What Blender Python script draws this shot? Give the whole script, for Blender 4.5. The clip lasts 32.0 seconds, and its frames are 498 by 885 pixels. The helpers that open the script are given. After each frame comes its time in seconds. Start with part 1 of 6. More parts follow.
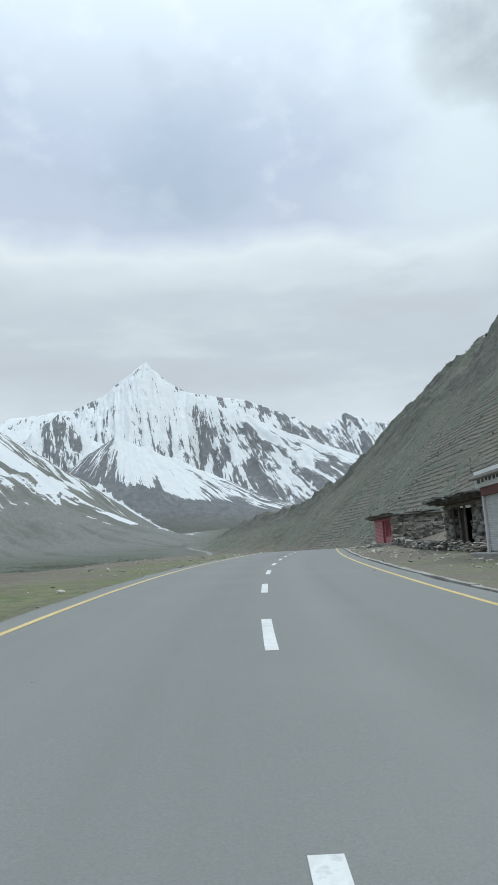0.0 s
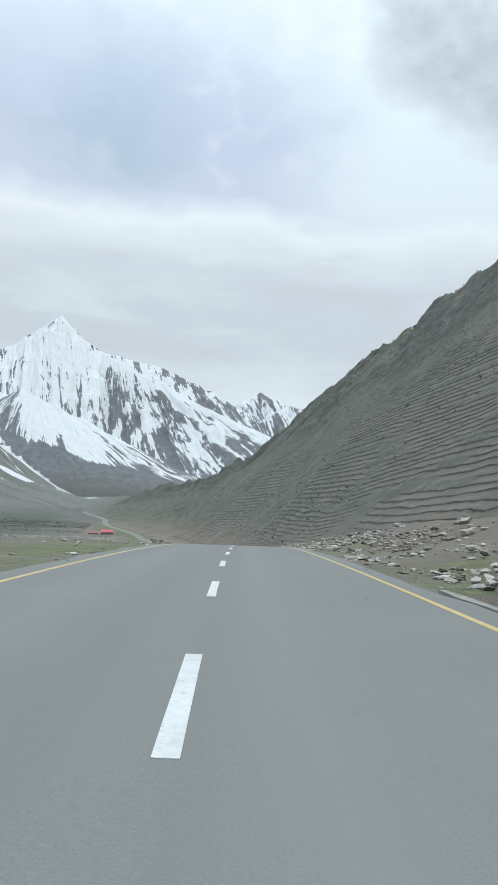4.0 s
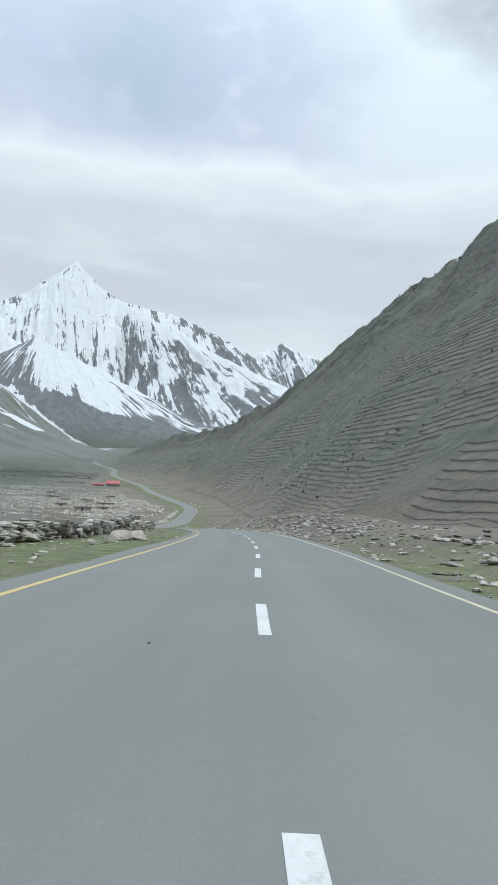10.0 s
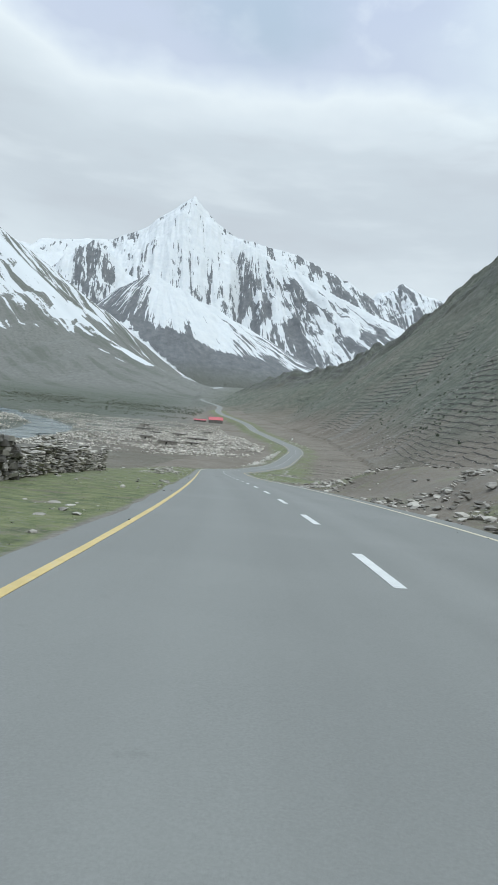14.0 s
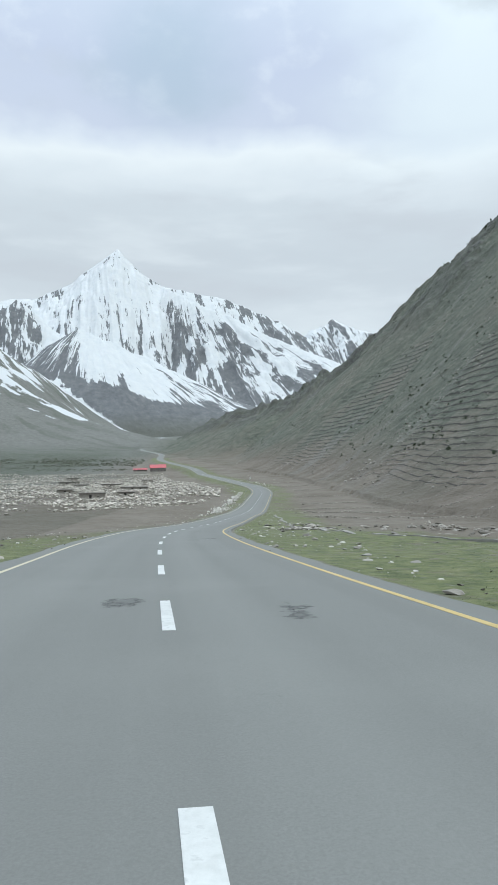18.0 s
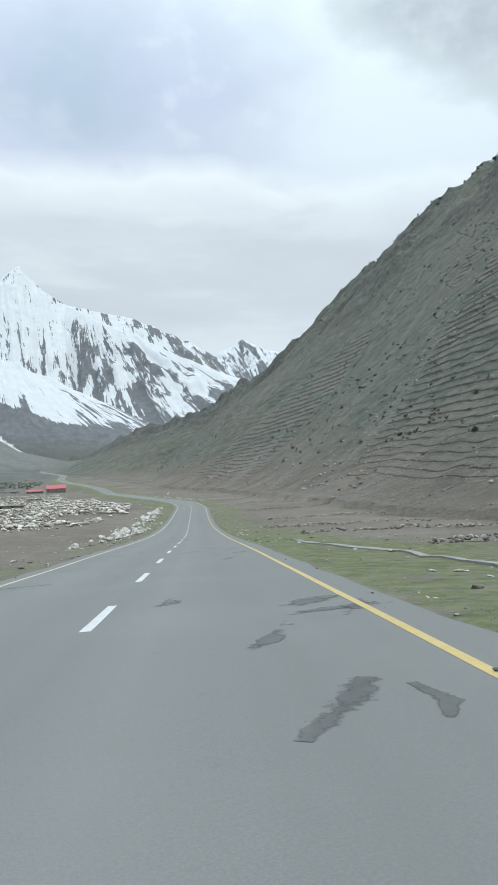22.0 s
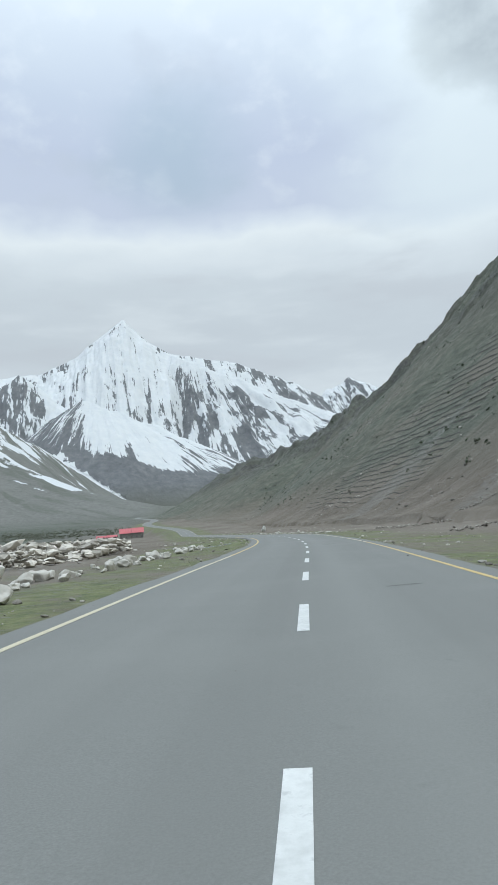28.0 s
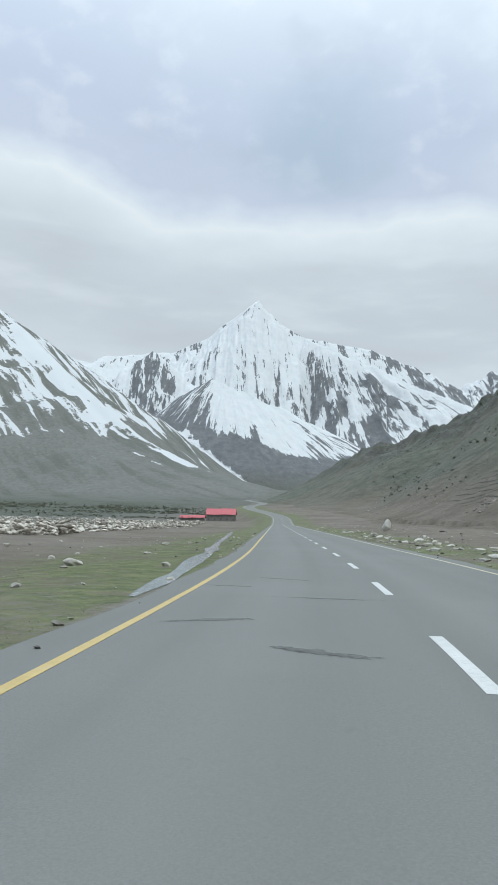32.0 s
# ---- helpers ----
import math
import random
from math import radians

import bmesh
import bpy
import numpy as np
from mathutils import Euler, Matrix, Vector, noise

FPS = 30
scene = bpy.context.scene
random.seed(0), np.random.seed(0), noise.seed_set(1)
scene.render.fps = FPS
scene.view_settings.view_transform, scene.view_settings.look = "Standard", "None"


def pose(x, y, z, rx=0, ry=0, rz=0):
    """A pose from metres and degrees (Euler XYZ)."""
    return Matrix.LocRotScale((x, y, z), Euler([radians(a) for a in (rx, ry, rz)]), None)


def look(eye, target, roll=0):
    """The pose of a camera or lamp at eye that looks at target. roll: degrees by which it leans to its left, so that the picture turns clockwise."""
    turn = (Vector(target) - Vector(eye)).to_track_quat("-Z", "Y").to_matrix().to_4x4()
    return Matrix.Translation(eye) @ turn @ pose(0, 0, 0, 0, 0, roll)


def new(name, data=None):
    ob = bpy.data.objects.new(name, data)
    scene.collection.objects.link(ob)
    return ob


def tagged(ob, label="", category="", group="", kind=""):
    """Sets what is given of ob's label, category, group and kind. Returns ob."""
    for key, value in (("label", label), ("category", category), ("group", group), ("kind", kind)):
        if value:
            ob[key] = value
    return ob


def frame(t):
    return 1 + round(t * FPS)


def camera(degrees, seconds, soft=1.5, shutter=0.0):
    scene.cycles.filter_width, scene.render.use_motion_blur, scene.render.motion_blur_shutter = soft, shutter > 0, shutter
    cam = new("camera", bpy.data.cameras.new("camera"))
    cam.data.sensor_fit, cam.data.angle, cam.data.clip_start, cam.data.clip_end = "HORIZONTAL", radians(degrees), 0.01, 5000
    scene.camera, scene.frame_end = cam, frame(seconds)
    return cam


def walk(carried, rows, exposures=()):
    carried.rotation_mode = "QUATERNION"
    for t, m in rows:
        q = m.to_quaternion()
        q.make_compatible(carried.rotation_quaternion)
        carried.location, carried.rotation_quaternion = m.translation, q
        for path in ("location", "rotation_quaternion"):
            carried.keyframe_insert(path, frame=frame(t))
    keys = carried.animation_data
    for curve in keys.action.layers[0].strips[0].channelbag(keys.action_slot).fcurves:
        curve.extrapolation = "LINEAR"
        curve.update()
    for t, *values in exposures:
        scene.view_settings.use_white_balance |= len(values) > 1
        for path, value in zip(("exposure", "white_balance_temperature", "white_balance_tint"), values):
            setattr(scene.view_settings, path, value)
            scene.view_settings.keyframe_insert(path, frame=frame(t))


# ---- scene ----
cam = camera(39.8, 32.0, shutter=0.0)
PATH = [
    (0, pose(-0.29, -0.15, 1.27, 98.97, 3.54, -1.93)),
    (0.5, pose(-0.44, 6.25, 1.45, 97.19, 5.79, -5.93)),
    (1, pose(-0.33, 12.79, 1.60, 96.23, 5.85, -8.64)),
    (1.5, pose(0.13, 19.56, 1.73, 96.53, 2.93, -10.40)),
    (2, pose(0.88, 26.57, 1.83, 97.29, -0.02, -11.18)),
    (2.5, pose(1.87, 33.79, 1.91, 97.68, -1.47, -11.09)),
    (3, pose(2.99, 41.13, 1.97, 97.76, -2.35, -10.72)),
    (3.5, pose(4.16, 48.51, 2.04, 97.50, -2.03, -10.41)),
    (5.5, pose(9.02, 79.08, 2.22, 93.70, -1.88, -9.17)),
    (6, pose(10.26, 87.19, 2.18, 93.10, -0.89, -8.63)),
    (6.5, pose(11.46, 95.54, 2.07, 93.26, -0.18, -7.44)),
    (7, pose(12.62, 103.94, 1.88, 94.64, -0.06, -4.41)),
    (7.5, pose(13.76, 112.20, 1.62, 95.60, -0.68, -2.53)),
    (8, pose(14.86, 120.44, 1.32, 93.48, -1.11, -6.51)),
    (8.5, pose(15.92, 128.81, 0.98, 92.49, -0.69, -10.05)),
    (9, pose(16.99, 137.57, 0.59, 92.79, -0.74, -11.26)),
    (9.5, pose(18.12, 146.84, 0.15, 93.04, -1.11, -10.25)),
    (10, pose(19.28, 156.12, -0.36, 92.99, -2.76, -8.61)),
    (10.5, pose(20.30, 165.00, -0.88, 92.80, -3.59, -7.37)),
    (11, pose(21.33, 173.87, -1.41, 92.40, -3.94, -6.25)),
    (11.5, pose(22.47, 183.15, -1.96, 91.64, -4.56, -5.01)),
    (12, pose(23.54, 192.64, -2.53, 90.72, -5.54, -3.91)),
    (12.5, pose(24.52, 202.10, -3.13, 89.76, -6.43, -2.79)),
    (13, pose(25.43, 211.56, -3.74, 88.97, -6.74, -1.69)),
    (13.5, pose(26.19, 221.06, -4.34, 88.38, -6.50, -0.72)),
    (14, pose(26.59, 230.70, -4.97, 87.68, -5.29, 0.56)),
    (14.5, pose(26.72, 240.51, -5.63, 87.27, -4.54, 1.69)),
    (16.5, pose(25.65, 281.02, -8.69, 91.12, -2.19, 5.03)),
    (17, pose(25.08, 291.50, -9.54, 92.06, -2.42, 1.72)),
    (17.5, pose(24.44, 302.10, -10.41, 92.13, -0.97, -2.19)),
    (18, pose(23.89, 312.64, -11.24, 91.77, 0.43, -4.10)),
    (18.5, pose(23.61, 323.01, -12.04, 91.17, 2.96, -5.09)),
    (19, pose(23.55, 333.53, -12.81, 90.77, 4.15, -6.04)),
    (19.5, pose(23.65, 344.49, -13.58, 90.93, 4.54, -6.87)),
    (20, pose(23.92, 355.72, -14.39, 91.58, 3.65, -7.92)),
    (20.5, pose(24.31, 366.98, -15.25, 92.22, 2.77, -9.00)),
    (21, pose(24.94, 378.28, -16.09, 92.80, 1.93, -10.02)),
    (21.5, pose(25.84, 389.63, -16.87, 93.19, 1.98, -10.89)),
    (22, pose(27.01, 401.05, -17.58, 93.55, 2.01, -11.43)),
    (22.5, pose(28.29, 412.48, -18.20, 94.16, 0.78, -11.55)),
    (23, pose(29.66, 424.05, -18.80, 95.01, -0.48, -11.16)),
    (23.5, pose(31.05, 435.85, -19.41, 96.10, -3.02, -10.50)),
    (24, pose(32.50, 447.73, -20.05, 97.36, -5.67, -9.73)),
    (24.5, pose(33.97, 459.51, -20.67, 97.47, -2.23, -8.98)),
    (26.5, pose(39.43, 506.43, -22.34, 96.42, 7.21, -5.44)),
    (27, pose(40.71, 518.39, -22.50, 97.01, 7.26, -4.68)),
    (27.5, pose(41.96, 530.56, -22.55, 97.50, 5.79, -3.64)),
    (28, pose(43.25, 542.98, -22.48, 97.80, 3.72, -2.22)),
    (28.5, pose(44.61, 555.68, -22.34, 97.85, 1.48, -0.82)),
    (29, pose(45.99, 568.58, -22.18, 97.69, -0.63, 0.35)),
    (29.5, pose(47.24, 581.50, -22.04, 97.42, -1.91, 1.53)),
    (30, pose(48.26, 594.03, -21.90, 97.17, -2.84, 2.83)),
    (30.5, pose(48.97, 605.90, -21.76, 97.08, -2.80, 4.57)),
    (31, pose(49.41, 617.75, -21.62, 97.05, -2.40, 6.20)),
    (31.5, pose(49.54, 630.19, -21.48, 97.00, -1.92, 7.35)),
    (32, pose(49.40, 643.02, -21.37, 97.04, -1.70, 7.81)),
]
walk(cam, PATH, [(0.0, -0.11, 6200, 4), (3.0, 0.0, 6200, 4), (5.5, -0.04, 6200, 4), (7.0, -0.09, 6200, 4), (9.0, 0.04, 6200, 4), (11.0, -0.03, 6200, 4), (14.0, -0.03, 6200, 4), (17.0, -0.02, 6200, 4), (20.0, 0.08, 6200, 4), (24.0, -0.01, 6200, 4), (28.0, -0.11, 6200, 4), (32.0, -0.12, 6200, 4)])

# ---- world and light: overcast sky, soft sun high on the right ----
world = bpy.data.worlds.new("sky")
scene.world = world
world.use_nodes = True


def node(tree, kind, operation="", **values):
    n = tree.nodes.new(kind)
    if operation:
        n.operation = operation
    for key, value in values.items():
        n.inputs[key[1:].replace("_", " ")].default_value = value
    return n


def ramp(tree, *stops):
    n = tree.nodes.new("ShaderNodeValToRGB")
    els = n.color_ramp.elements
    while len(els) < len(stops):
        els.new(0.5)
    for e, (p, c) in zip(els, stops):
        e.position = p
        e.color = c if len(c) == 4 else (*c, 1)
    return n


def build_sky():
    """An overcast sky: a grey bank with a white rim over the mountains, lilac and blue gaps above it, a dark cloud over the right slope."""
    nt = world.node_tree
    nt.nodes.clear()
    out = node(nt, "ShaderNodeOutputWorld")
    bg = node(nt, "ShaderNodeBackground")
    sky = node(nt, "ShaderNodeTexSky")
    sky.sky_type, sky.sun_disc = "NISHITA", False
    sky.sun_elevation, sky.sun_rotation = radians(58), radians(60)
    tc = node(nt, "ShaderNodeTexCoord")
    sep = node(nt, "ShaderNodeSeparateXYZ")
    nt.links.new(tc.outputs["Generated"], sep.inputs[0])

    def calc(op, a, b=0.0, c=0.0):
        n = node(nt, "ShaderNodeMath", op)
        for k, v in enumerate((a, b, c)):
            if isinstance(v, (int, float)):
                n.inputs[k].default_value = v
            else:
                nt.links.new(v, n.inputs[k])
        return n.outputs[0]

    def step(v, a, b, c=0.0, d=1.0):
        n = node(nt, "ShaderNodeMapRange", _From_Min=a, _From_Max=b, _To_Min=c, _To_Max=d)
        n.interpolation_type = "SMOOTHSTEP"
        nt.links.new(v, n.inputs["Value"])
        return n.outputs[0]

    def cloud_noise(x_deg, y_deg, detail=5.0, rough=0.55, distortion=0.3, shift=0.0):
        vec = node(nt, "ShaderNodeCombineXYZ")
        nt.links.new(calc("MULTIPLY", az, 1 / x_deg), vec.inputs[0])
        nt.links.new(calc("MULTIPLY", el, 1 / y_deg), vec.inputs[1])
        vec.inputs[2].default_value = shift
        n = node(nt, "ShaderNodeTexNoise", _Scale=1.0, _Detail=detail, _Roughness=rough, _Distortion=distortion)
        nt.links.new(vec.outputs[0], n.inputs["Vector"])
        return calc("SUBTRACT", n.outputs[0], 0.5)

    def blend(fac, a, b):
        n = node(nt, "ShaderNodeMix")
        n.data_type = "RGBA"
        for k, v in ((0, fac), (6, a), (7, b)):
            if isinstance(v, (int, float)):
                n.inputs[k].default_value = v
            elif isinstance(v, tuple):
                n.inputs[k].default_value = (*v, 1)
            else:
                nt.links.new(v, n.inputs[k])
        return n.outputs[2]

    def bump_at(a0, e0, ra, re, soft):
        """A soft-edged patch of cloud at an azimuth and elevation, frayed by noise."""
        u = calc("DIVIDE", calc("SUBTRACT", az, a0), ra)
        v = calc("DIVIDE", calc("SUBTRACT", el, e0), re)
        r = calc("ADD", calc("SQRT", calc("ADD", calc("MULTIPLY", u, u), calc("MULTIPLY", v, v))), calc("ADD", calc("MULTIPLY", broad, 1.5), calc("MULTIPLY", curl, 0.8)))
        return step(r, 1.0 + soft, 1.0 - soft)

    az = calc("MULTIPLY", calc("ARCTAN2", sep.outputs[0], sep.outputs[1]), 57.2958)
    el = calc("MULTIPLY", calc("ARCSINE", sep.outputs[2]), 57.2958)
    broad = cloud_noise(11.0, 6.5, 4.0, 0.5, 0.0)
    curl = cloud_noise(4.6, 3.0, 5.0, 0.52, 0.0, 3.1)
    layer = cloud_noise(13.0, 3.4, 4.0, 0.5, 0.0, 7.7)
    # height over the horizon, warped, picks the bank's tone
    h = calc("ADD", el, calc("ADD", calc("MULTIPLY", broad, 4.2), calc("MULTIPLY", curl, 1.8)))
    h = calc("SUBTRACT", h, step(az, -14.0, -26.0, 0.0, 3.0))
    h = calc("ADD", h, step(az, 6.0, 26.0, 0.0, 1.6))
    banks = ramp(nt, (0.0, (0.80, 0.845, 0.89)), (0.24, (0.83, 0.87, 0.915)), (0.34, (0.715, 0.75, 0.80)), (0.42, (0.69, 0.725, 0.775)),
                 (0.515, (0.73, 0.77, 0.82)), (0.575, (0.83, 0.87, 0.92)), (0.607, (0.925, 0.96, 0.995)), (0.632, (0.80, 0.845, 0.935)), (0.66, (0.665, 0.71, 0.845)),
                 (0.76, (0.615, 0.665, 0.815)), (0.86, (0.63, 0.69, 0.82)), (1.0, (0.72, 0.78, 0.87)))
    nt.links.new(calc("DIVIDE", h, 40.0), banks.inputs[0])
    tone = banks.outputs[0]
    # paler and darker layers inside the bank
    low = step(el, 25.5, 22.5)
    tone = blend(calc("MULTIPLY", low, step(layer, 0.0, 0.2, 0.0, 0.55)), tone, (0.87, 0.905, 0.945))
    tone = blend(calc("MULTIPLY", low, step(layer, 0.0, -0.2, 0.0, 0.6)), tone, (0.655, 0.675, 0.725))
    # puffs in the gaps above
    high = step(el, 25.0, 28.0)
    tone = blend(calc("MULTIPLY", high, step(curl, 0.0, 0.22, 0.0, 0.5)), tone, (0.80, 0.845, 0.93))
    tone = blend(calc("MULTIPLY", high, step(broad, -0.04, -0.2, 0.0, 0.45)), tone, (0.60, 0.645, 0.74))
    tone = blend(calc("MULTIPLY", bump_at(-2.2, 30.6, 5.2, 3.6, 0.75), 0.75), tone, (0.49, 0.585, 0.70))
    # thin bright cloud before the sun
    glare = calc("MULTIPLY", step(calc("ADD", az, calc("MULTIPLY", broad, 14.0)), 8.0, 23.0), step(el, 20.5, 26.0))
    tone = blend(calc("MULTIPLY", glare, 0.88), tone, (0.865, 0.935, 0.985))
    # the dark cloud, its ragged rim falling to the right
    rim = calc("ADD", calc("SUBTRACT", el, calc("MULTIPLY_ADD", az, -0.50, 43.2)), calc("ADD", calc("MULTIPLY", curl, 6.0), calc("MULTIPLY", broad, 5.0)))
    dark = calc("MULTIPLY", step(rim, -0.6, 3.4), step(calc("ADD", az, calc("MULTIPLY", curl, 7.0)), 17.5, 22.5))
    shade = blend(step(calc("ADD", curl, broad), -0.22, 0.25), (0.40, 0.44, 0.485), (0.60, 0.65, 0.69))
    tone = blend(calc("MULTIPLY", dark, 0.8), tone, shade)
    # overcast sky is brighter towards the zenith
    zc = calc("MAXIMUM", sep.outputs[2], 0.0)
    lift = node(nt, "ShaderNodeMapRange", _From_Min=0.0, _From_Max=1.0, _To_Min=0.95, _To_Max=4.1)
    nt.links.new(calc("POWER", zc, 5.0), lift.inputs["Value"])
    mul = node(nt, "ShaderNodeVectorMath", "SCALE")
    nt.links.new(tone, mul.inputs[0])
    nt.links.new(lift.outputs[0], mul.inputs["Scale"])
    blue = node(nt, "ShaderNodeVectorMath", "SCALE")
    blue.inputs["Scale"].default_value = 0.10
    nt.links.new(sky.outputs[0], blue.inputs[0])
    nt.links.new(blend(0.93, blue.outputs[0], mul.outputs[0]), bg.inputs[0])
    bg.inputs[1].default_value = 1.0
    nt.links.new(bg.outputs[0], out.inputs[0])


build_sky()
sun = new("sun", bpy.data.lights.new("sun", "SUN"))
sun.data.energy, sun.data.angle, sun.data.color = 1.1, radians(20), (1.0, 0.97, 0.92)
sun.matrix_world = look((0, 0, 900), (-0.55, 0.35, 899.0))

# ---- the road's plan: heading and grade every 18 m ----
HEADING = [3.7, 0.0, -3.6, -6.6, -8.1, -9.1, -9.7, -8.8, -7.3, -6.4, -8.2, -9.7, -7.7, -5.4, -0.1, 2.2, 3.4, 3.9, 3.9, 3.9, 3.4, 0.4, -4.1, -7.6, -7.4, -7.2, -7.4, -7.3, -6.7, -6.7, -6.9, -7.0, -7.1, -7.4, -6.2, -3.3, -0.7, 1.1, 3.6]
GRADE = [4.1, 3.0, 1.9, 1.0, 1.0, 0.5, -0.9, -2.8, -4.1, -4.6, -5.9, -5.9, -6.2, -6.1, -6.5, -7.2, -7.8, -8.2, -8.1, -7.6, -6.9, -7.4, -7.5, -6.6, -5.3, -5.0, -5.4, -4.7, -3.8, -2.5, -1.0, 0.4, 1.4, 1.1, 1.0, 1.3, 1.2, 0.7, 0.7]
CAMBER = [-1.4, -2.0, -2.8, -2.5, -1.6, -0.8, -0.5, 0.1, 0.2, -0.6, -0.5, -0.4, -1.1, 0.9, 1.0, 1.4, 0.7, 0.1, -0.3, -1.2, -0.9, -0.1, -0.7, 0.9, 2.7, 3.2, 1.9, 0.3, 0.2, 0.3, 0.5, 0.6, 0.1, -0.3, -0.5, -0.4, 1.1, 1.0, 1.3]

STEP = 18.0
HALF = 3.69          # centre to edge line
END = 1720           # the road is followed this far


def extend():
    """Past the last bend the road runs on up the valley."""
    head, grade, camber = list(HEADING), list(GRADE), list(CAMBER)
    while len(head) < END // 18 + 4:
        s = -20 + 18 * len(head)
        head.append(5.6 if s < 960 else 8.0 + 7 * math.sin((s - 980) / 62.0))
        grade.append(1.0 if s < 900 else 5.2)
        camber.append(0.5)
    return [np.array(v, float) for v in (head, grade, camber)]


RS = np.arange(-120.0, END + 1, 1.0)
_h, _g, _c = extend()
_k = -20 + STEP * np.arange(len(_h))
RH = np.radians(np.interp(RS, _k, _h))
RG = np.interp(RS, _k, _g) / 100
RC = np.interp(RS, _k, _c) / 100


def run(v):
    c = np.concatenate([[0], np.cumsum((v[1:] + v[:-1]) / 2)])
    return c - c[120]


RX, RY, RZ = run(-np.sin(RH)), run(np.cos(RH)), run(RG)


def on_road(s, o=0.0, up=0.0):
    """World place at s metres along the centre line, o metres to the right, up metres over the asphalt."""
    s = np.asarray(s, float)
    o = np.asarray(o, float)
    h = np.interp(s, RS, RH)
    x, y, z = np.interp(s, RS, RX), np.interp(s, RS, RY), np.interp(s, RS, RZ)
    return np.stack([x + o * np.cos(h), y + o * np.sin(h), z + o * np.interp(s, RS, RC) + up], -1)


def to_road(x, y):
    """s, o of places (arrays), by the nearest point of the centre line."""
    x, y = np.asarray(x, float), np.asarray(y, float)
    i = np.clip(np.searchsorted(RY, y), 1, len(RY) - 1)
    for _ in range(4):
        d = -(x - RX[i]) * np.sin(RH[i]) + (y - RY[i]) * np.cos(RH[i])
        i = np.clip(np.round(i + d).astype(int), 0, len(RS) - 1)
    o = (x - RX[i]) * np.cos(RH[i]) + (y - RY[i]) * np.sin(RH[i])
    d = -(x - RX[i]) * np.sin(RH[i]) + (y - RY[i]) * np.cos(RH[i])
    return RS[i] + d, o, RZ[i] + RG[i] * d


# ---- noise on arrays ----
_rng = np.random.RandomState(7)
_perm = _rng.permutation(4096)
_val = _rng.rand(4096)


def vnoise(x, y, seed=0):
    xi, yi = np.floor(x).astype(np.int64), np.floor(y).astype(np.int64)
    fx, fy = x - xi, y - yi
    fx, fy = fx * fx * (3 - 2 * fx), fy * fy * (3 - 2 * fy)

    def at(a, b):
        return _val[_perm[(_perm[(a + seed * 57) & 4095] + b) & 4095]]
    return (at(xi, yi) * (1 - fx) + at(xi + 1, yi) * fx) * (1 - fy) + (at(xi, yi + 1) * (1 - fx) + at(xi + 1, yi + 1) * fx) * fy


def fbm(x, y, octaves=5, seed=0, gain=0.5):
    t, a, n = 0.0, 1.0, 0.0
    for k in range(octaves):
        t = t + a * vnoise(x, y, seed + k)
        n += a
        x, y, a = x * 2.03 + 11.3, y * 2.03 + 5.7, a * gain
    return t / n


def ridged(x, y, octaves=5, seed=0):
    t, a, n = 0.0, 1.0, 0.0
    for k in range(octaves):
        t = t + a * (1 - np.abs(2 * vnoise(x, y, seed + k) - 1))
        n += a
        x, y, a = x * 2.1 + 3.1, y * 2.1 + 7.7, a * 0.5
    return t / n


def smooth(a, b, v):
    t = np.clip((v - a) / (b - a), 0, 1)
    return t * t * (3 - 2 * t)


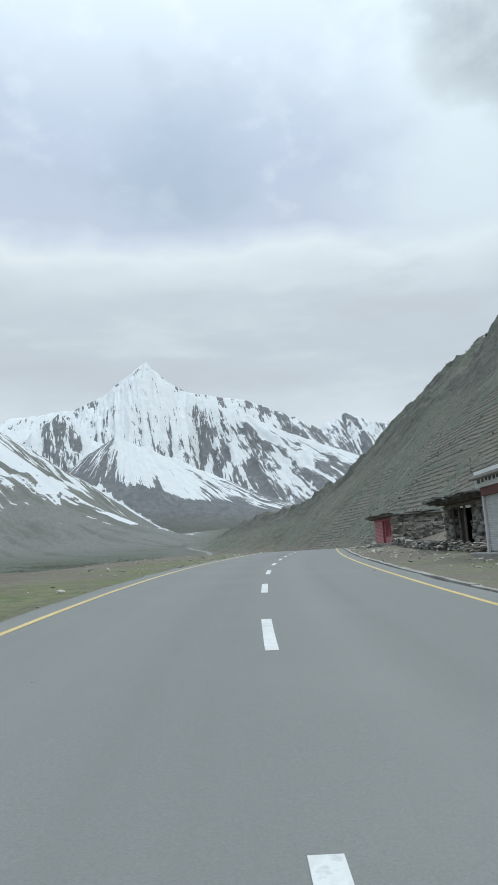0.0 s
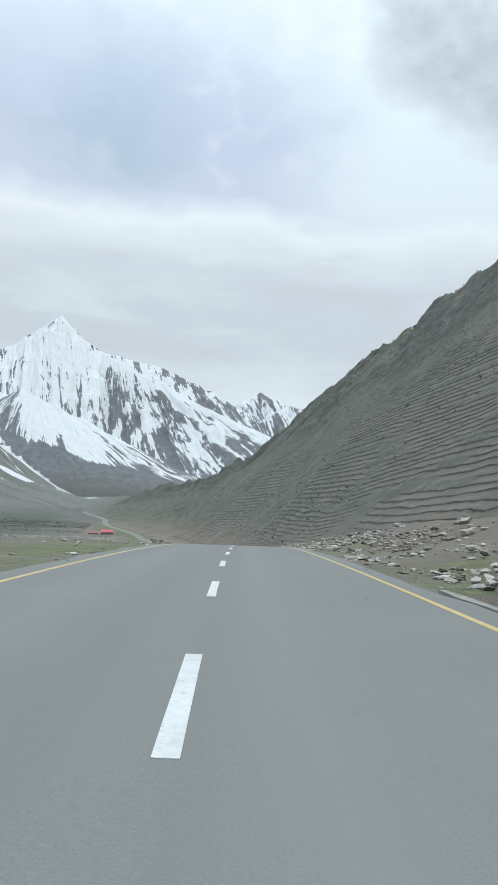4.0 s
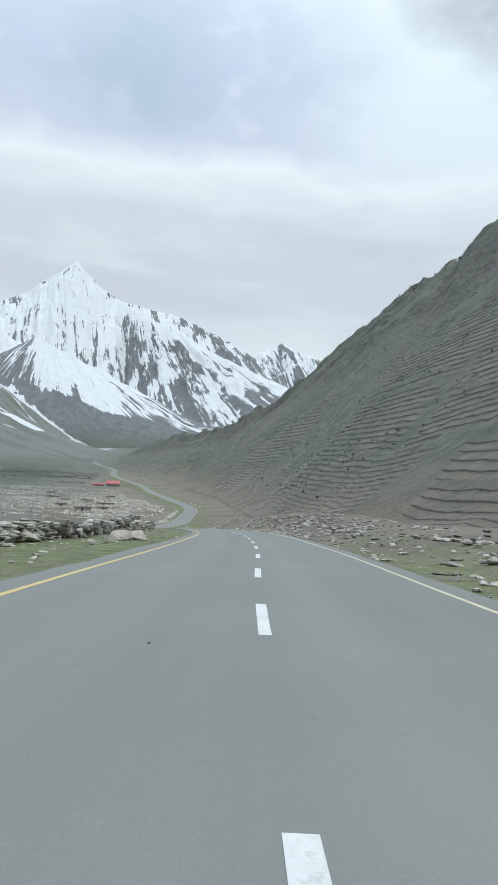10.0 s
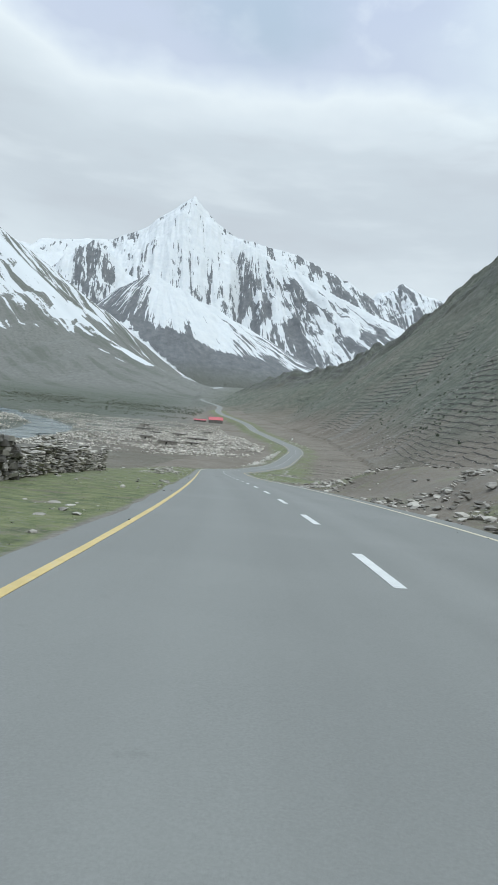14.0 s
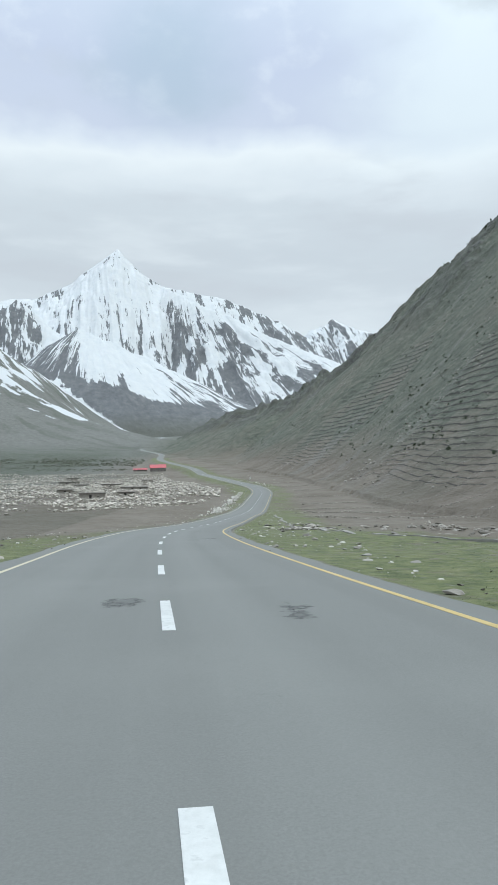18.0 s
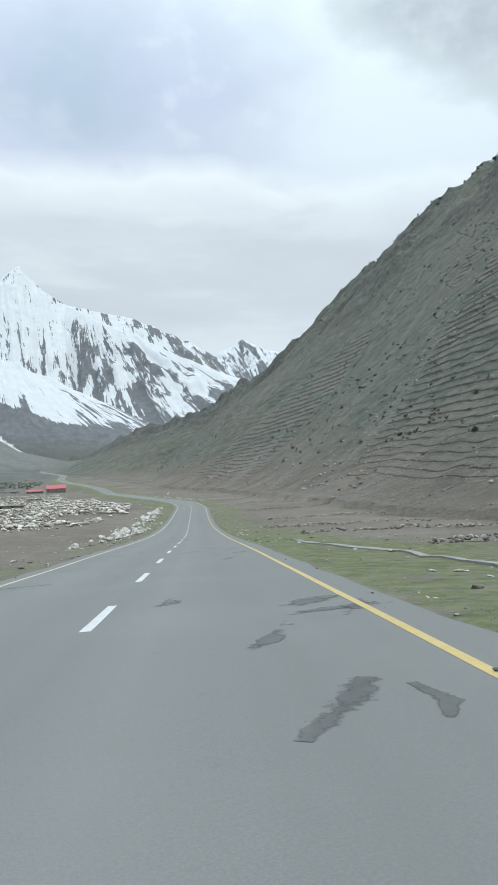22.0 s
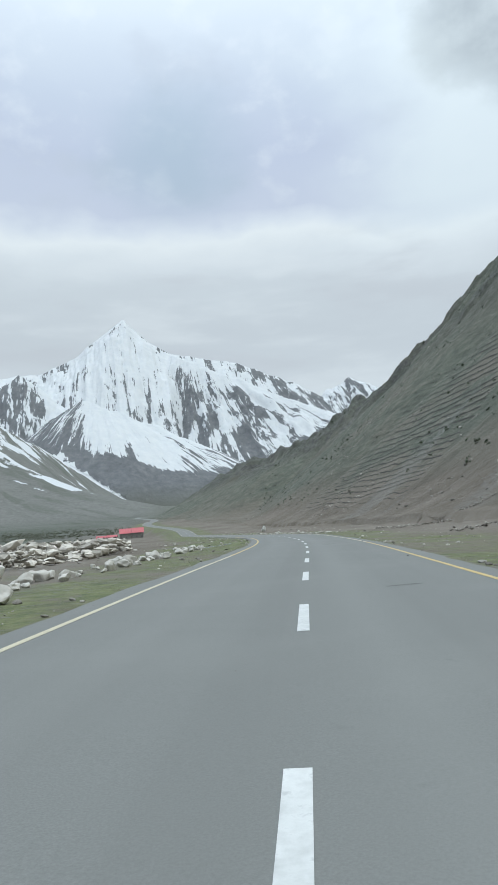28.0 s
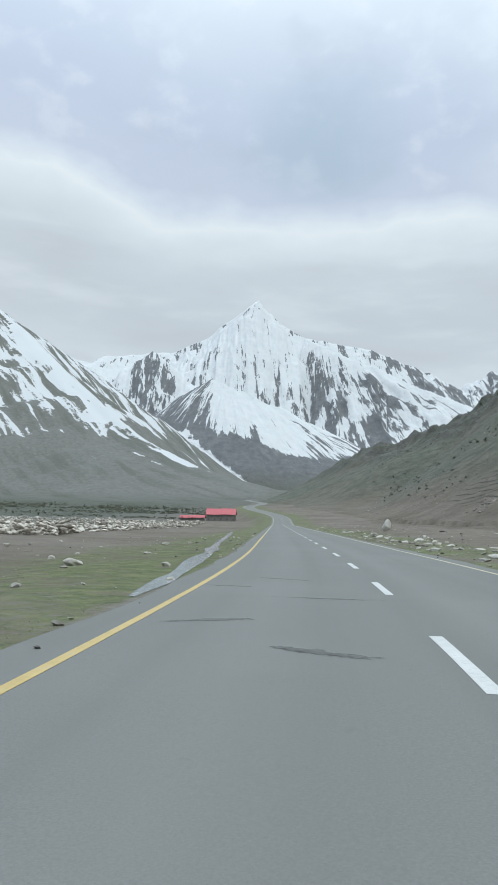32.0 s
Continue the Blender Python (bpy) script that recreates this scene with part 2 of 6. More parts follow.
# ---- the land: a valley floor with ridges, each a crest line of (x, y, height, reach) ----
RIDGES = {
    "right": (1.2, [(0, 1680, 44, 60), (65, 1500, 66, 120), (138, 1350, 82, 155), (183, 1270, 104, 175), (318, 1150, 220, 265),
                    (360, 1085, 258, 310), (400, 1045, 296, 350), (448, 1035, 346, 390), (480, 950, 368, 410),
                    (505, 800, 388, 420), (510, 500, 385, 430), (480, 200, 360, 420), (450, -100, 340, 420), (450, -700, 340, 420)]),
    "left": (1.0, [(80, 1710, 44, 50), (0, 1790, 40, 55), (-66, 1856, 46, 60), (-160, 1950, 72, 90), (-258, 2048, 104, 130), (-340, 2130, 144, 170), (-420, 2212, 180, 210), (-525, 2318, 240, 290),
                   (-647, 2437, 328, 400), (-830, 2620, 458, 560), (-1289, 3079, 790, 1000), (-1500, 2300, 780, 800), (-1450, 1300, 760, 700), (-1300, 300, 700, 700), (-1200, -700, 700, 700)]),
    "main": (1.2, [(-1300, 4250, 900, 950), (-967, 4545, 1000, 1000), (-742, 4545, 1105, 1050), (-650, 4545, 1175, 1080), (-474, 4545, 1310, 1120),
                   (-325, 4545, 1160, 1080), (-208, 4545, 1085, 1050), (-37, 4545, 1055, 1050),
                   (200, 4620, 1030, 1000), (416, 4640, 940, 950), (637, 4660, 845, 900), (805, 4680, 700, 800)]),
    "far": (1.0, [(660, 4900, 800, 900), (786, 4900, 850, 900), (928, 4900, 960, 950), (1068, 4900, 885, 900), (1204, 4900, 860, 900), (1700, 4700, 900, 1000)]),
    "rock": (1.0, [(-1900, 4100, 1000, 1000), (-1430, 4050, 860, 900), (-1102, 4050, 755, 800), (-992, 3950, 790, 640), (-925, 3950, 855, 640),
                   (-800, 3950, 765, 600), (-715, 3900, 640, 560), (-700, 3750, 470, 500)]),
    "dome": (0.85, [(-760, 3500, 360, 420), (-641, 3600, 505, 480), (-610, 3680, 600, 520), (-567, 3720, 658, 560), (-499, 3720, 634, 560), (-359, 3700, 558, 540),
                    (-188, 3680, 480, 500), (-17, 3650, 400, 440), (153, 3620, 307, 400), (243, 3600, 210, 340)]),
    "spur": (1.1, [(-208, 4545, 1080, 900), (-151, 4440, 1045, 880), (-4, 4350, 948, 840), (158, 4300, 862, 780), (313, 4230, 783, 720), (465, 4150, 686, 660),
                   (624, 4050, 600, 600), (792, 3950, 515, 560)]),
}


FRONT = {"left": 0.40}          # a ridge whose near side falls off this much more gently
LEAN = {"rock": 0.25, "far": 0.1, "main": 0.2}
BARE = {"main": -0.14, "far": 0.02}


def ridge_height(name, x, y, base):
    p, line = RIDGES[name]
    best = np.full(x.shape, -1e9)
    along = np.zeros(x.shape)
    down = np.zeros(x.shape)
    for a, b in zip(line[:-1], line[1:]):
        ax, ay, az, ar = a
        bx, by, bz, br = b
        l2 = (bx - ax) ** 2 + (by - ay) ** 2
        t = np.clip(((x - ax) * (bx - ax) + (y - ay) * (by - ay)) / l2, 0, 1)
        if name in FRONT:
            ln = math.sqrt(l2)
            side = ((bx - ax) * (y - ay) - (by - ay) * (x - ax)) / ln
            over = ((x - ax) * (bx - ax) + (y - ay) * (by - ay)) / ln - t * ln
            d = np.hypot(over, np.where((side > 0) & (by > ay), FRONT[name] * side, side))
        else:
            d = np.hypot(x - ax - t * (bx - ax), y - ay - t * (by - ay))
        zc, r = az + t * (bz - az), ar + t * (br - ar)
        z = base + (zc - base) * np.maximum(0, 1 - d / r) ** p
        z = np.where(d < r, z, -1e9)
        m = z > best
        best = np.where(m, z, best)
        along = np.where(m, 1 - d / r, along)
        down = np.where(m, d, down)
    return best, along, down


RIVER = [(-150, 300), (-112, 420), (-84, 520), (-88, 600), (-105, 680), (-140, 760), (-180, 840), (-230, 920), (-290, 990)]


def river_x(y):
    return np.interp(y, [q[1] for q in RIVER], [q[0] for q in RIVER])


def floor_height(x, y):
    """Valley floor without the ridges: plain on the left of the road, bench on the right."""
    s, o, zr = to_road(x, y)
    plain = np.interp(y, [-700, 300, 420, 880, 950, 1100, 1480, 1750, 3000, 5200], [-26, -26, -24.2, -22.6, -20.0, -17, 4, 18, 120, 330])
    left = np.where(y < 1000, plain + 0.5 * fbm(x / 40, y / 40, 3, 5), plain)
    bench = zr + np.interp(y, [0, 100, 250, 420, 700, 1000], [0.02, 0.03, 0.03, -0.01, 0.02, 0.05]) * np.maximum(o, 0)
    river = river_x(y)
    left = left - 0.9 * (1 - smooth(10, 19, np.abs(x - river))) * (y < 1000)
    hutbank = np.interp(s, [20, 45, 58, 112, 150], [0.0, 0.2, 1.0, 0.9, 0.0])
    bench = bench + hutbank * (0.45 * smooth(6.5, 10, o) + 0.15 * np.clip(o - 11, 0, 22)) - 0.25 * smooth(4.6, 7, o) * np.interp(s, [0, 110, 300], [0.2, 0.2, 1.0])
    # left bank: a shelf beside the road, then down to the plain
    shelf = np.interp(y, [0, 120, 200, 260, 330, 420], [16, 14, 16, 12, 9, 6])
    drop = np.clip((-o - shelf) / np.maximum(4, 3.0 * np.abs(zr - left)), 0, 1)
    z = np.where(o < 0, zr + (left - zr) * drop * drop * (3 - 2 * drop), bench)
    return z, s, o, zr


def lushness(s, o):
    """How green the verge is, by the place along the road and the side."""
    right = np.interp(s, [0, 95, 110, 180, 225, 300, 330, 440, 520, 720], [0.42, 0.44, 0.58, 0.58, 0.30, 0.34, 0.86, 0.72, 0.52, 0.60]) * (1 - smooth(9, np.interp(s, [300, 340, 460, 520], [16, 26, 22, 18]), o))
    left = np.interp(s, [0, 120, 150, 290, 345, 372, 440, 560, 600, 720], [0.60, 0.50, 0.80, 0.82, 0.80, 0.42, 0.40, 0.62, 0.68, 0.66]) * (1 - smooth(6.5, np.interp(s, [280, 345, 375, 560, 610], [20, 17, 11, 13, 24]), -o))
    return np.where(o > 0, right, left)


DOME_TOP = (-560.0, 3720.0)
ROCK_PEAK = (-930.0, 3950.0)


def bareness(name, x, y, dn):
    """How much rock shows through the snow of each mountain."""
    if name == "dome":
        side = x - DOME_TOP[0] - 0.15 * (DOME_TOP[1] - y)
        side = side + 50 * (fbm(x / 50, y / 90, 3, 57) - 0.5)
        return 0.16 + smooth(-25, 25, side) * (-0.90 + 0.78 * smooth(120, 400, dn - 0.45 * np.maximum(x - DOME_TOP[0], 0)))
    if name == "rock":
        return -0.26 + 0.42 * np.exp(-((x - ROCK_PEAK[0] - 0.18 * dn) / 105.0) ** 2)
    if name == "spur":
        patch = smooth(0.22, 0.5, fbm(x / 120, y / 170, 3, 59))
        return -0.30 + 0.44 * smooth(15, 120, dn) * patch - 0.12 * smooth(460, 640, dn)
    return BARE.get(name, 0.0) + (0.20 * smooth(60, 260, x) + 0.34 * np.exp(-(dn / 90.0) ** 2) * smooth(0.45, 0.65, fbm(x / 75, y / 75, 3, 58)) if name == "main" else 0.0)


def slant(name, x, y, dn):
    """A coordinate across the fall line, in which gullies run straight."""
    if name == "dome":
        return 760 * np.arctan2(x - DOME_TOP[0] - 25, np.maximum(DOME_TOP[1] + 170 - y, 1.0))
    if name == "spur":
        return 900 * np.arctan2(x + 150, np.maximum(4800 - y, 1.0))
    return x - LEAN.get(name, 0.45) * dn


HILL_Z = np.arange(-60.0, 420.0, 1.0)
HILL_ROW = np.cumsum(1 / np.interp(HILL_Z, [-16, 0, 25, 70, 130], [1.7, 2.8, 4.2, 5.0, 5.4]))


def land(x, y, fine=True):
    z, s, o, zr = floor_height(x, y)
    base = np.minimum(z, -18) + (z - np.minimum(z, -18)) * smooth(1000, 1330, y)
    info = {k: np.zeros(x.shape) for k in ("along", "down", "bare", "rows", "terrace", "crag")}
    ground = z.copy()
    hill = np.full(x.shape, -1e9)
    part_up = np.zeros(x.shape)
    for name in (RIDGES if np.max(y) > 3200 else ("right", "left")):
        h, up, dn = ridge_height(name, x, y, base)
        if name == "right":
            al = 0.7 * y - 0.7 * x
            h = h + (fbm(x / 120, y / 120, 2, 21) - 0.5) * 22 * smooth(0, 120, h - base) * (0.3 + 0.7 * smooth(0.4, 0.85, up))
            hill, part_up = h.copy(), up
            # gullies and crags above the terraces
            high = smooth(0.42, 0.72, up)
            h = h - 9 * smooth(0.5, 0.8, ridged(al / 95, dn / 420, 3, 31)) * high
            crag = smooth(0.36, 0.56, fbm(x / 60, y / 60, 3, 35) + 0.10 * smooth(0.7, 0.95, up)) * smooth(0.42, 0.75, up)
            h = h + crag * 17 * (ridged(x / 34, y / 34, 4, 37) - 0.45) + (12 * (ridged(x / 27, y / 27, 4, 39) - 0.5) + 5 * (fbm(x / 9, y / 9, 3, 40) - 0.5)) * smooth(0.70, 0.95, up)
            info["crag"] = crag
        elif name == "left":
            al = 0.707 * (y - x)
            fall = 0.707 * (x + y)
            h = h + (fbm(x / 120, y / 120, 2, 21) - 0.5) * 14 * smooth(0, 120, h - base)
            h = h + smooth(20, 150, h - base) * (18 * (ridged(fall / 100, al / 800, 3, 33) - 0.5) + 12 * (ridged(fall / 33, al / 300, 4, 36) - 0.5))
        else:
            al = slant(name, x, y, dn)
            if name == "dome":
                dn = np.hypot(x - DOME_TOP[0], y - DOME_TOP[1])
            amp = smooth(0, 400, h - base)
            n = ridged(al / 210, dn / 1100, 5, 41) - 0.55
            n2 = ridged(al / 62, dn / 420, 4, 47) - 0.55
            n3 = fbm(x / 60, y / 60, 4, 51) - 0.5
            soft = {"dome": 0.35, "main": 0.7}.get(name, 1.0)
            h = h + amp * soft * (0.25 + 0.75 * smooth(10, 170, dn)) * (130 * n + 70 * n2 + 44 * n3)
        m = h > ground
        info["along"] = np.where(m, al, info["along"])
        info["down"] = np.where(m, dn, info["down"])
        info["bare"] = np.where(m, bareness(name, x, y, dn), info["bare"])
        # soft union at the foot
        k = 6.0
        ground = np.where(np.abs(h - ground) < k, np.maximum(h, ground) + (k - np.abs(h - ground)) ** 2 / (4 * k), np.maximum(h, ground))
    # stone terraces on the lower right face, in broken rows
    across = 0.7 * y - 0.7 * x
    zone = smooth(4.0, 9.0, hill - base) * (1 - smooth(0, 0.10, part_up - np.interp(y, [300, 560, 760, 950], [0.42, 0.54, 0.50, 0.36]) + 0.25 * (fbm(x / 90, y / 90, 2, 63) - 0.5))) * smooth(38, 44, o) * (1 - smooth(1180, 1330, y))
    zone = zone * smooth(0.33, 0.43, fbm(across / 46, ridge_down(x, y) / 300, 3, 61))
    rise = np.interp(hill, [-16, 0, 25, 70, 130], [1.7, 2.8, 4.2, 5.0, 5.4])
    kz = np.interp(hill + 5 * (fbm(x / 190, y / 190, 2, 71) - 0.5) + 3.4 * (fbm(x / 75, y / 75, 2, 72) - 0.5) + 0.9 * (fbm(x / 17, y / 17, 2, 73) - 0.5) + 3.4 * (vnoise(across / 34, ridge_down(x, y) / 260, 74) - 0.5), HILL_Z, HILL_ROW)
    row = np.floor(kz)
    fr = kz - row
    there = zone * (1 - 0.7 * smooth(800, 980, y)) * smooth(0.20, 0.32, vnoise(across / 52 + row * 3.7, row * 1.9, 65))
    ground = ground + there * rise * (smooth(0.74, 0.97, fr) - fr) * 0.24
    info["rows"] = kz
    info["terrace"] = there
    near = (1 - smooth(3.5, np.where(s > 900, 11.0, 16.0), np.abs(o))) * (1 - smooth(1560, 1640, y))
    rough = (fbm(x / 9, y / 9, 2, 81) - 0.5) * np.where(o < 0, 0.5, 1.2) * smooth(4.6, 30, np.abs(o))
    rough = rough + 0.42 * (fbm(x / 1.9, y / 1.9, 2, 85) - 0.5) * smooth(4.8, 7.5, np.abs(o)) * (1 - smooth(28, 36, np.abs(o)))
    ground = ground + np.where(y < 1750, rough, 0)
    ground = ground * (1 - near) + (zr + np.clip(o, -7, 7) * np.interp(s, RS, RC) - 0.07) * near
    # the bank of earth and rubble on the right before the bend
    bank = np.interp(s, [92, 120, 160, 218, 252, 285, 305], [0, 0.8, 0.8, 0.8, 2.4, 2.5, 0.0])
    ground = ground + bank * smooth(5.2, 11.5, o) * (1 - 0.8 * smooth(15, 28, o)) * (0.35 + 1.3 * fbm(s / 13, o / 7, 2, 83))
    info["lush"] = lushness(s, o)
    return ground, s, o, zr, info


def ridge_down(x, y):
    return 0.7 * x + 0.7 * y


def grid_mesh(name, xs, ys, material, extra=None, label="", kind="structure", category="ground"):
    """A sheet over a grid of x and y arrays (rows, columns)."""
    z, s, o, zr, info = land(xs, ys)
    if extra is not None:
        z = extra(z, s, o, zr)
    rows, cols = xs.shape
    me = bpy.data.meshes.new(name)
    co = np.stack([xs, ys, z], -1).reshape(-1, 3)
    i = np.arange(rows * cols).reshape(rows, cols)
    q = np.stack([i[:-1, :-1], i[:-1, 1:], i[1:, 1:], i[1:, :-1]], -1).reshape(-1, 4)
    me.vertices.add(len(co))
    me.vertices.foreach_set("co", co.ravel())
    me.loops.add(q.size)
    me.loops.foreach_set("vertex_index", q.ravel().astype(np.int32))
    me.polygons.add(len(q))
    me.polygons.foreach_set("loop_start", np.arange(0, q.size, 4, dtype=np.int32))
    me.polygons.foreach_set("use_smooth", np.ones(len(q), bool))
    for key, v in [*info.items(), ("off", o), ("run", s)]:
        me.attributes.new(key, "FLOAT", "POINT").data.foreach_set("value", v.ravel().astype(np.float32))
    me.update(calc_edges=True)
    me.materials.append(material)
    ob = new(name, me)
    return tagged(ob, label, category, kind=kind)


# ---- materials ----
class Mat:
    """A node material with short ways to mix noise into its colour."""

    def __init__(self, name, rough=0.8, metal=0.0):
        self.m = bpy.data.materials.new(name)
        self.m.use_nodes = True
        self.t = self.m.node_tree
        self.t.nodes.clear()
        self.out = node(self.t, "ShaderNodeOutputMaterial")
        self.b = node(self.t, "ShaderNodeBsdfPrincipled", _Roughness=rough, _Metallic=metal)
        self.t.links.new(self.b.outputs[0], self.out.inputs[0])
        self.geo = node(self.t, "ShaderNodeNewGeometry")
        self.tc = node(self.t, "ShaderNodeTexCoord")

    def link(self, a, b):
        self.t.links.new(a, b)

    def noise(self, scale, detail=5.0, rough=0.55, vec=None, distortion=0.0):
        n = node(self.t, "ShaderNodeTexNoise", _Scale=scale, _Detail=detail, _Roughness=rough, _Distortion=distortion)
        self.link(vec if vec is not None else self.geo.outputs["Position"], n.inputs["Vector"])
        return n.outputs[0]

    def attr(self, name):
        n = node(self.t, "ShaderNodeAttribute")
        n.attribute_name = name
        return n.outputs["Fac"]

    def math(self, op, a, b=0.0, c=0.0):
        n = node(self.t, "ShaderNodeMath", op)
        for k, v in enumerate((a, b, c)):
            if isinstance(v, (int, float)):
                n.inputs[k].default_value = v
            else:
                self.link(v, n.inputs[k])
        return n.outputs[0]

    def vec(self, x, y, z=0.0):
        n = node(self.t, "ShaderNodeCombineXYZ")
        for k, v in enumerate((x, y, z)):
            if isinstance(v, (int, float)):
                n.inputs[k].default_value = v
            else:
                self.link(v, n.inputs[k])
        return n.outputs[0]

    def range(self, v, a, b, c=0.0, d=1.0):
        n = node(self.t, "ShaderNodeMapRange", _From_Min=a, _From_Max=b, _To_Min=c, _To_Max=d)
        self.link(v, n.inputs["Value"])
        return n.outputs[0]

    def xyz(self, v):
        n = node(self.t, "ShaderNodeSeparateXYZ")
        self.link(v, n.inputs[0])
        return n.outputs

    def ramp(self, fac, *stops):
        n = ramp(self.t, *stops)
        self.link(fac, n.inputs[0])
        return n.outputs[0]

    def mix(self, fac, a, b):
        n = node(self.t, "ShaderNodeMix")
        n.data_type = "RGBA"
        for k, v in ((0, fac), (6, a), (7, b)):
            if isinstance(v, (int, float)):
                n.inputs[k].default_value = v
            elif isinstance(v, tuple):
                n.inputs[k].default_value = (*v, 1)
            else:
                self.link(v, n.inputs[k])
        return n.outputs[2]

    def color(self, v):
        if isinstance(v, tuple):
            self.b.inputs["Base Color"].default_value = (*v, 1)
        else:
            self.link(v, self.b.inputs["Base Color"])
        return self

    def bump(self, height, strength=0.5, distance=0.05):
        n = node(self.t, "ShaderNodeBump", _Strength=strength, _Distance=distance)
        self.link(height, n.inputs["Height"])
        self.link(n.outputs[0], self.b.inputs["Normal"])
        return self

    def rand(self):
        return node(self.t, "ShaderNodeObjectInfo").outputs["Random"]

    def island(self):
        return self.geo.outputs["Random Per Island"]


def soil_colour(m):
    """Brown field soil, the same stuff on the verge and on the slopes' foot."""
    n1, n2, n3 = m.noise(0.05, 6), m.noise(0.45, 8, 0.65), m.noise(4.0, 6, 0.7)
    v = m.math("ADD", m.math("MULTIPLY", n1, 0.45), m.math("ADD", m.math("MULTIPLY", n2, 0.35), m.math("MULTIPLY", n3, 0.2)))
    return m.ramp(v, (0.36, (0.108, 0.091, 0.070)), (0.5, (0.158, 0.136, 0.109)), (0.64, (0.215, 0.191, 0.158))), n1, n2, n3


def make_ground():
    """Verge: patchy grass, bare brown soil, pebbles, gravel by the road."""
    m = Mat("ground_soil_and_grass", 0.95)
    soil, n1, n2, n3 = soil_colour(m)
    n0 = m.noise(0.16, 5, 0.6)
    off = m.attr("off")
    n4, n5 = m.noise(1.5, 5, 0.6), m.noise(11.0, 4, 0.7)
    grass = m.ramp(m.math("ADD", m.math("MULTIPLY", n4, 0.65), m.math("MULTIPLY", n5, 0.35)), (0.36, (0.052, 0.068, 0.028)), (0.46, (0.105, 0.130, 0.050)), (0.56, (0.160, 0.182, 0.076)), (0.68, (0.240, 0.228, 0.130)))
    scree = m.ramp(n3, (0.3, (0.08, 0.08, 0.074)), (0.55, (0.15, 0.146, 0.136)), (0.8, (0.25, 0.244, 0.228)))
    g = m.math("ADD", m.attr("lush"), m.math("ADD", m.math("MULTIPLY", m.math("SUBTRACT", n0, 0.5), 1.1), m.math("MULTIPLY", m.math("SUBTRACT", n2, 0.5), 0.9)))
    base = m.mix(m.math("MULTIPLY", m.ramp(g, (0.36, (0, 0, 0)), (0.66, (1, 1, 1))), 0.92), soil, grass)
    peb = m.ramp(m.math("ADD", n3, m.math("MULTIPLY", n1, 0.3)), (0.68, (0, 0, 0)), (0.78, (1, 1, 1)))
    base = m.mix(m.math("MULTIPLY", peb, 0.6), base, scree)
    dirt = m.ramp(m.math("ADD", m.math("MULTIPLY", m.noise(0.8, 5, 0.6), 0.7), m.math("MULTIPLY", n5, 0.3)), (0.54, (0, 0, 0)), (0.62, (0.8, 0.8, 0.8)))
    base = m.mix(dirt, base, soil)
    edge = m.ramp(m.math("ADD", m.range(m.math("ABSOLUTE", off), 4.2, 4.75, 1.0, 0.0), m.math("MULTIPLY", m.math("SUBTRACT", n2, 0.5), 1.0)), (0.3, (0, 0, 0)), (0.6, (1, 1, 1)))
    gravel = m.ramp(n3, (0.3, (0.125, 0.116, 0.100)), (0.6, (0.205, 0.192, 0.168)), (0.8, (0.31, 0.295, 0.265)))
    base = m.mix(edge, base, gravel)
    m.color(base).bump(m.math("ADD", n3, n2), 0.8, 0.12)
    return m.m


